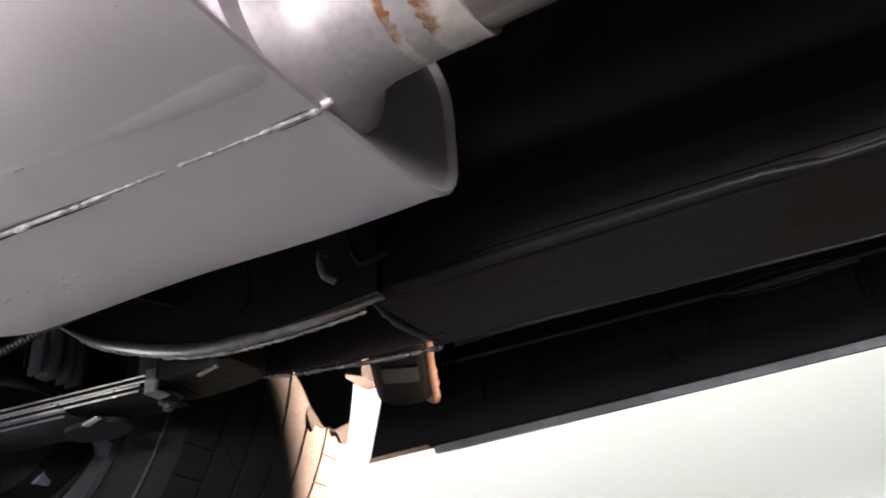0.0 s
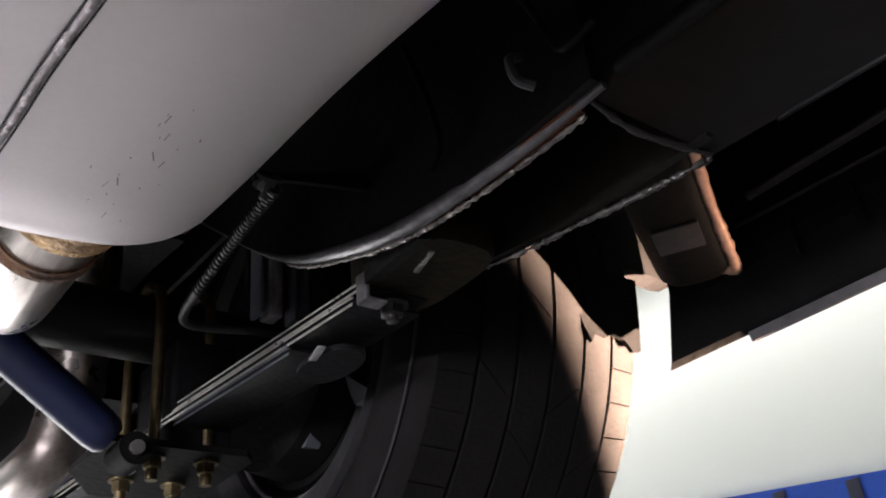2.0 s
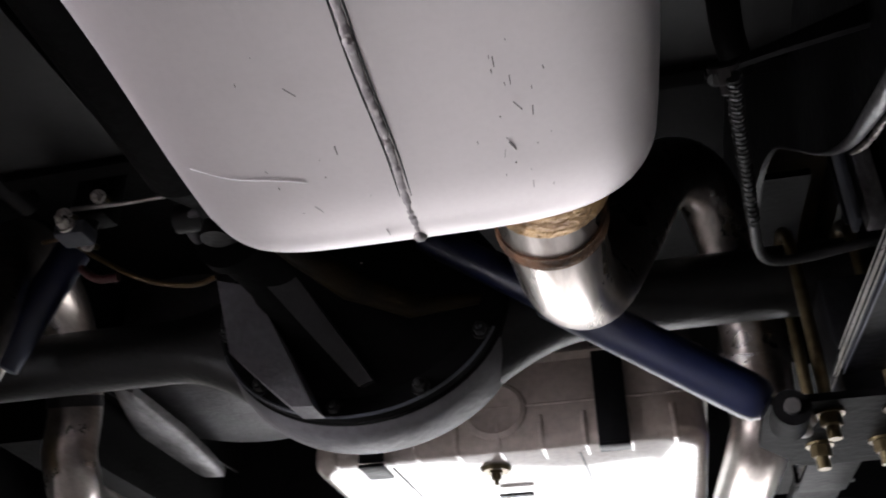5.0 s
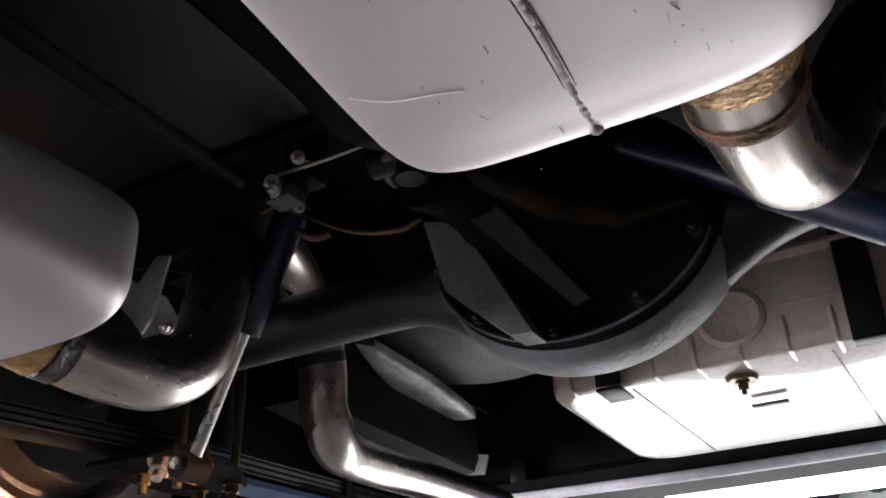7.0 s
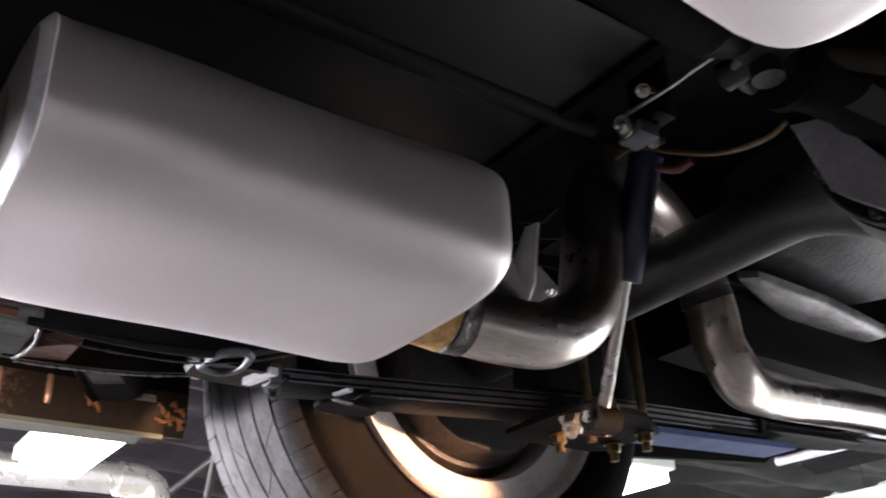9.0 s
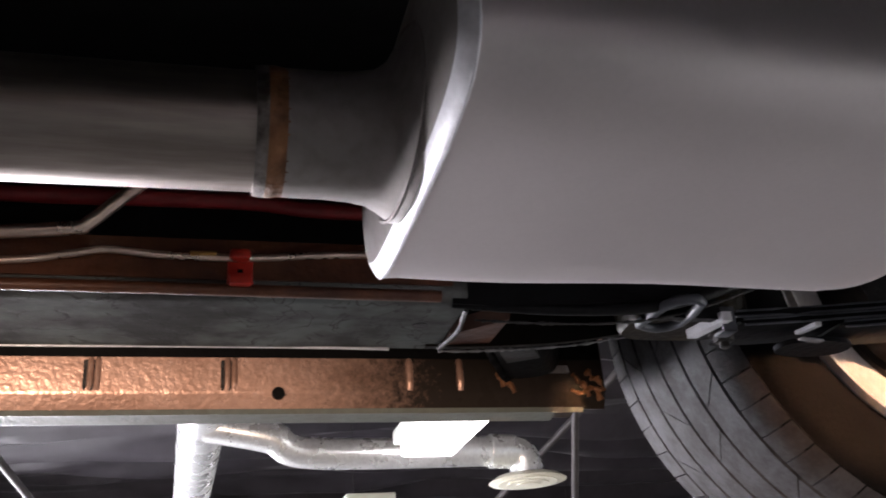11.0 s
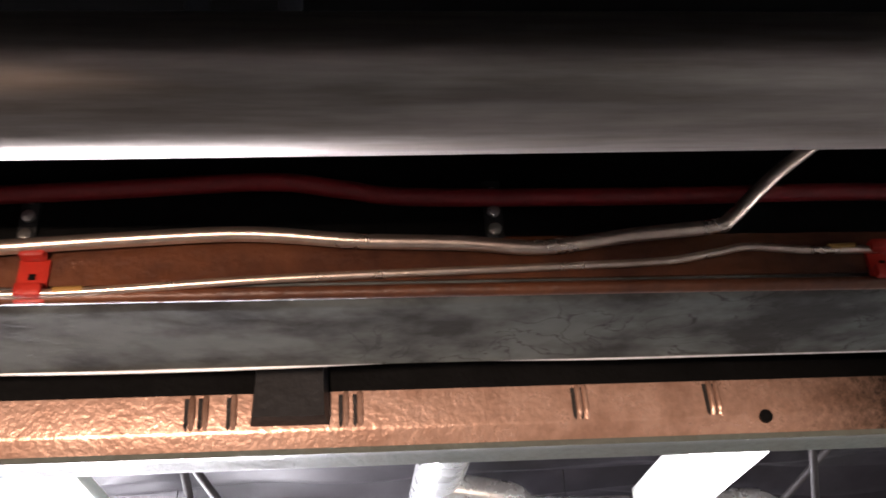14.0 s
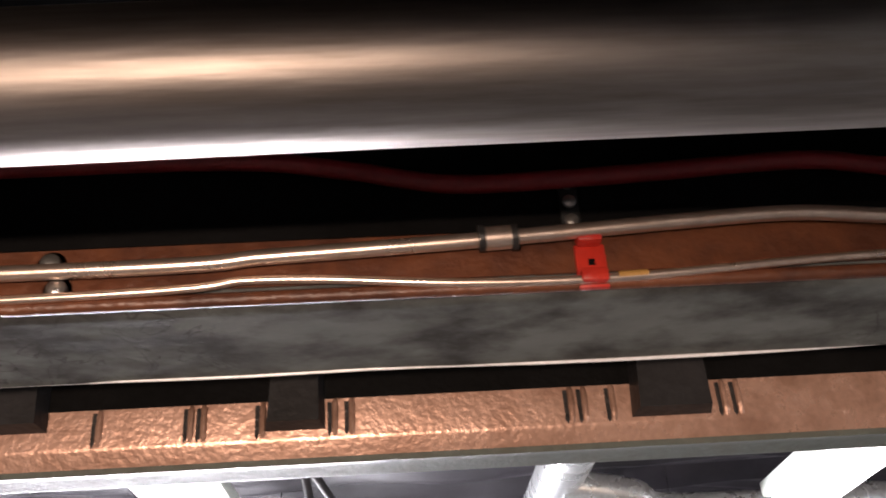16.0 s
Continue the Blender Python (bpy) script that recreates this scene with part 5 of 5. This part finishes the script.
part("fitting", hexbolt((0.400, 0.447, 1.768), (0.05, 0.6, -0.5), 0.006, 0.010), M_DRUM, hs)
tb = thing("hose_bracket", (0.45, 0.45, 1.775), "black tapered sheet tab holding the brake hose", "bracket")
part("arm", loft([[(x, 0.4505 + d, z - h), (x, 0.4545 + d, z - h), (x, 0.4545 + d, z + h), (x, 0.4505 + d, z + h)] for x, z, h, d in ((0.391, 1.7675, 0.0016, 0.0), (0.430, 1.7785, 0.0035, 0.0), (0.478, 1.7915, 0.0075, 0.0), (0.4815, 1.7925, 0.0080, 0.0))]), M_SATIN, tb)
part("eyelet", tube_r([(0.3985, 0.4525, 1.7640), (0.3985, 0.4525, 1.7700)], [0.0068, 0.0068], 20), M_SATIN, tb)
cn = thing("canister", (0.436, 0.45, 1.92), "small grey rounded canister under the floor", "canister")
part("can", tube_r([(0.397, 0.466, 1.903), (0.403, 0.466, 1.901), (0.420, 0.464, 1.901), (0.422, 0.464, 1.901), (0.440, 0.462, 1.901), (0.442, 0.462, 1.901), (0.458, 0.460, 1.901), (0.462, 0.460, 1.901)], [0.020, 0.026, 0.026, 0.0245, 0.0245, 0.026, 0.026, 0.020], 32), M_GREYCAST, cn)
part("neck", tube([(0.415, 0.49, 1.87), (0.418, 0.52, 1.855), (0.425, 0.55, 1.85)], 0.010, 16, 5), M_BLACK, cn)
for y, z in ((0.283, 1.757),):
    cl = thing("rail_clip", (0.472, y, z), "small bent steel clip on the black rail", "clip", "rail clips")
    part("strap", tube([(0.4705, y, z - 0.006), (0.462, y + 0.004, z - 0.002), (0.4605, y + 0.006, z + 0.012), (0.4705, y + 0.008, z + 0.020)], 0.003, 8, 5), M_GREYCAST, cl)
wire("rail_line", [(0.468, 0.30, 1.86), (0.468, 0.275, 1.80), (0.469, 0.262, 1.762), (0.469, 0.25, 1.757), (0.469, 0.235, 1.759)], 0.0024, M_SPRING, "thin dark line bent down the rail side", "line")
wire("rail_line", [(0.468, 0.39, 1.86), (0.468, 0.37, 1.80), (0.469, 0.365, 1.765), (0.469, 0.375, 1.752)], 0.0024, M_SPRING, "thin dark line bent down the rail side", "line")
bs = thing("bump_stop_bracket", (0.52, 0.62, 1.80), "dark sheet bracket with pale upright ribs above the spring", "bracket", "bump stop brackets")
part("plate", box(0.490, 0.547, 0.660, 0.665, 1.790, 1.870, 0.002), M_SPRING, bs)
for x, w in ((0.492, 0.005), (0.501, 0.013), (0.524, 0.004), (0.534, 0.005)):
    part("web", box(x, x + w, 0.640, 0.6595, 1.780, 1.868, 0.002), M_SCUFF if w > 0.006 else M_GREYDUST, bs)
part("flange", box(0.484, 0.549, 0.648, 0.690, 1.871, 1.876, 0.0015), M_SPRING, bs)

# ---------------------------------------------------------------- fuel tank
tank = thing("fuel_tank", (0.148, 1.28, 1.86), "tan painted fuel tank with straps behind the axle", "fuel tank")


def tank_ring(z, inset):
    r = 0.055
    x0, x1, y0, y1 = -0.074 + inset, 0.402 - inset, 1.085 + inset, 1.458 - inset
    out = []
    for cx, cy, a0 in ((x1 - r, y1 - r, 0), (x0 + r, y1 - r, 90), (x0 + r, y0 + r, 180), (x1 - r, y0 + r, 270)):
        for k in range(7):
            a = radians(a0 + 15 * k)
            out.append((cx + r * math.cos(a), cy + r * math.sin(a), z))
    return out


part("shell", loft([tank_ring(1.7985, 0.016), tank_ring(1.800, 0.008), tank_ring(1.805, 0.002), tank_ring(1.812, 0.0), tank_ring(1.90, 0.0), tank_ring(1.905, -0.012), tank_ring(1.909, -0.012), tank_ring(1.913, 0.0), tank_ring(2.02, 0.01), tank_ring(2.03, 0.03)]), M_TAN, tank)
for k in range(9):
    x = -0.035 + 0.05 * k
    part("bead", tube([(x, 1.0875, 1.835), (x, 1.0855, 1.815), (x, 1.092, 1.803), (x, 1.11, 1.8015), (x, 1.16, 1.803)], 0.0038, 10, 4), M_TAN, tank)
for x in (0.03, 0.255):
    part("bottom_crease", tube([(x, 1.12, 1.7985), (x + 0.01, 1.44, 1.7985)], 0.0012, 6, 1), M_DRUM, tank)
part("emboss", loft([[(0.162 + g * 0.037 * math.cos(a), y, 1.845 + g * 0.034 * math.sin(a)) for a in (2 * math.pi * k / 32 for k in range(32))] for g, y in ((1.08, 1.0875), (1.0, 1.0825), (0.86, 1.0805), (0.74, 1.0830), (0.4, 1.0838), (0.1, 1.0840))]), M_TAN, tank, "round pressed dimple")
part("crease", tube([(-0.05, 1.0852, 1.848), (0.39, 1.0852, 1.848)], 0.0018, 8, 1), M_TAN, tank)
part("strap", join(box(0.280, 0.315, 1.076, 1.081, 1.793, 2.03, 0.001), box(0.280, 0.315, 1.076, 1.10, 1.789, 1.793, 0.001)), M_SATIN, tank, "black tank strap")
part("strap", join(box(0.000, 0.030, 1.076, 1.081, 1.793, 2.03, 0.001), box(0.000, 0.030, 1.076, 1.125, 1.787, 1.791, 0.001)), M_SATIN, tank, "black tank strap")
part("drain_plug", join(tube_r([(0.150, 1.151, 1.797), (0.150, 1.151, 1.793)], [0.019, 0.016], 24), hexbolt((0.150, 1.151, 1.793), (0, 0, -1), 0.006, 0.010)), M_BRASS, tank, "small drain plug")
part("slot", box(0.138, 0.182, 1.238, 1.250, 1.7895, 1.7925, 0.001), M_DRUM, tank)

# rear bumper bar and body edges behind
bump = thing("rear_bumper", (0, 2.12, 1.98), "dark satin rear bumper bar", "bumper")
part("bar", prism([(2.06, 1.915), (2.12, 1.90), (2.15, 1.93), (2.155, 2.02), (2.12, 2.05), (2.06, 2.04)], -0.95, 0.95, "x"), M_SATIN, bump)
for x in (-0.5, 0.5):
    part("arm", box(x - 0.02, x + 0.02, 1.92, 2.07, 1.93, 1.98, 0.004), M_SATIN, bump)

# ---------------------------------------------------------------- lines along the copper side
wire("fuel_line", [(-0.462, -1.710, 1.765), (-0.462, -0.810, 1.759), (-0.462, -0.650, 1.763), (-0.462, -0.510, 1.769), (-0.462, -0.410, 1.775), (-0.462, -0.330, 1.778), (-0.462, -0.260, 1.772), (-0.462, -0.190, 1.769), (-0.462, -0.140, 1.765), (-0.462, -0.080, 1.773), (-0.460, -0.022, 1.778), (-0.458, -0.010, 1.783), (-0.45, 0.023, 1.811), (-0.44, 0.065, 1.84), (-0.43, 0.120, 1.885)], 0.0049, M_TUBE, "bright steel fuel line bent along the rail", "fuel line")
wire("brake_pipe", [(-0.467, -1.710, 1.742), (-0.467, -0.810, 1.744), (-0.467, -0.660, 1.750), (-0.467, -0.540, 1.742), (-0.467, -0.440, 1.741), (-0.467, -0.310, 1.748), (-0.467, -0.140, 1.753), (-0.467, -0.060, 1.756), (-0.467, -0.022, 1.762), (-0.467, 0.002, 1.766), (-0.467, 0.040, 1.763), (-0.467, 0.100, 1.763), (-0.467, 0.190, 1.769), (-0.467, 0.440, 1.775)], 0.0027, M_TUBE, "thin bright steel brake pipe along the rail", "brake pipe")
wire("battery_cable", [(-0.464, -1.710, 1.83), (-0.464, -0.960, 1.835), (-0.464, -0.700, 1.836), (-0.464, -0.610, 1.825), (-0.464, -0.540, 1.811), (-0.464, -0.440, 1.813), (-0.464, -0.320, 1.819), (-0.464, -0.270, 1.813), (-0.464, -0.220, 1.806), (-0.464, -0.070, 1.805), (-0.464, 0.090, 1.807), (-0.464, 0.190, 1.803), (-0.464, 0.540, 1.82)], 0.0062, M_REDCABLE, "dark red battery cable along the rail", "cable")
for y0, y1, z0, z1 in ((0.083, 0.101, 1.739, 1.768), (-0.469, -0.450, 1.736, 1.772)):
    c = thing("red_clip", (-0.47, y0, z0), "glossy red plastic line clip on the rail", "clip", "red clips")
    part("back", box(-0.4735, -0.4690, y0, y1, z0, z1 - 0.006, 0.0012), M_RED, c)
    part("hook", box(-0.4715, -0.4605, y0 + 0.001, y1 - 0.002, z1 - 0.008, z1, 0.0025), M_RED, c)
    part("lower_band", box(-0.471, -0.4625, y0 + 0.001, y1 - 0.001, z0 + 0.002, z0 + 0.011, 0.002), M_RED, c)
    part("hole", box(-0.4688, -0.4680, (y0 + y1) / 2 - 0.002, (y0 + y1) / 2 + 0.002, (z0 + z1) / 2 - 0.003, (z0 + z1) / 2 + 0.001), M_BLACK, c)
for y, z in ((0.066, 1.764), (-0.436, 1.742)):
    tp = thing("yellow_tape", (-0.467, y, z), "strip of yellow tape round the brake pipe", "tape", "tape wraps")
    part("wrap", tube([(-0.467, y - 0.009, z - 0.0003), (-0.467, y + 0.009, z + 0.0003)], 0.0031, 12, 1), M_YELLOW, tp)
cp = thing("line_coupling", (-0.462, -0.517, 1.769), "bright coupling with clamp on the fuel line", "coupling")
part("sleeve", tube([(-0.462, -0.524, 1.7687), (-0.462, -0.508, 1.7694)], 0.0075, 18, 1), M_TUBE, cp)
for y in (-0.526, -0.506):
    part("band", tube([(-0.462, y - 0.002, 1.7690), (-0.462, y + 0.002, 1.7692)], 0.0082, 18, 1), M_DRUM, cp)
for y in (-0.168, -0.468):
    c = thing("cable_clip", (-0.465, y, 1.80), "black p-clip with steel screws holding the cable", "clip", "cable clips")
    part("strap", box(-0.4715, -0.4690, y - 0.006, y + 0.006, 1.777, 1.822, 0.001), M_HOSE, c)
    for z in (1.783, 1.797, 1.811):
        part("screw", tube_r([(-0.469, y, z), (-0.4665, y, z), (-0.4655, y, z)], [0.0042, 0.0042, 0.002], 14), M_ZINC, c)
for y, z, x in ((-0.36, 1.845, -0.40), (-0.30, 1.85, -0.40), (-0.62, 1.85, -0.40)):
    c = thing("floor_tab", (x, y, 1.93), "small grey tab under the floor pan", "tab", "floor tabs")
    part("tab", box(x - 0.002, x + 0.002, y - 0.008, y + 0.008, 1.895, 1.932, 0.001), M_GREYDUST, c)
for y, z in ((-0.787, 1.769), (-0.781, 1.751)):
    c = thing("rail_bolt", (-0.472, y, z), "small rounded steel bolt head on the rail side", "bolt", "rail bolts")
    part("head", tube_r([(-0.4715, y, z), (-0.468, y, z), (-0.466, y, z)], [0.0066, 0.006, 0.003], 16), M_ZINC, c)
    part("washer", tube_r([(-0.4735, y, z), (-0.4715, y, z)], [0.009, 0.009], 20), M_GREYDUST, c)
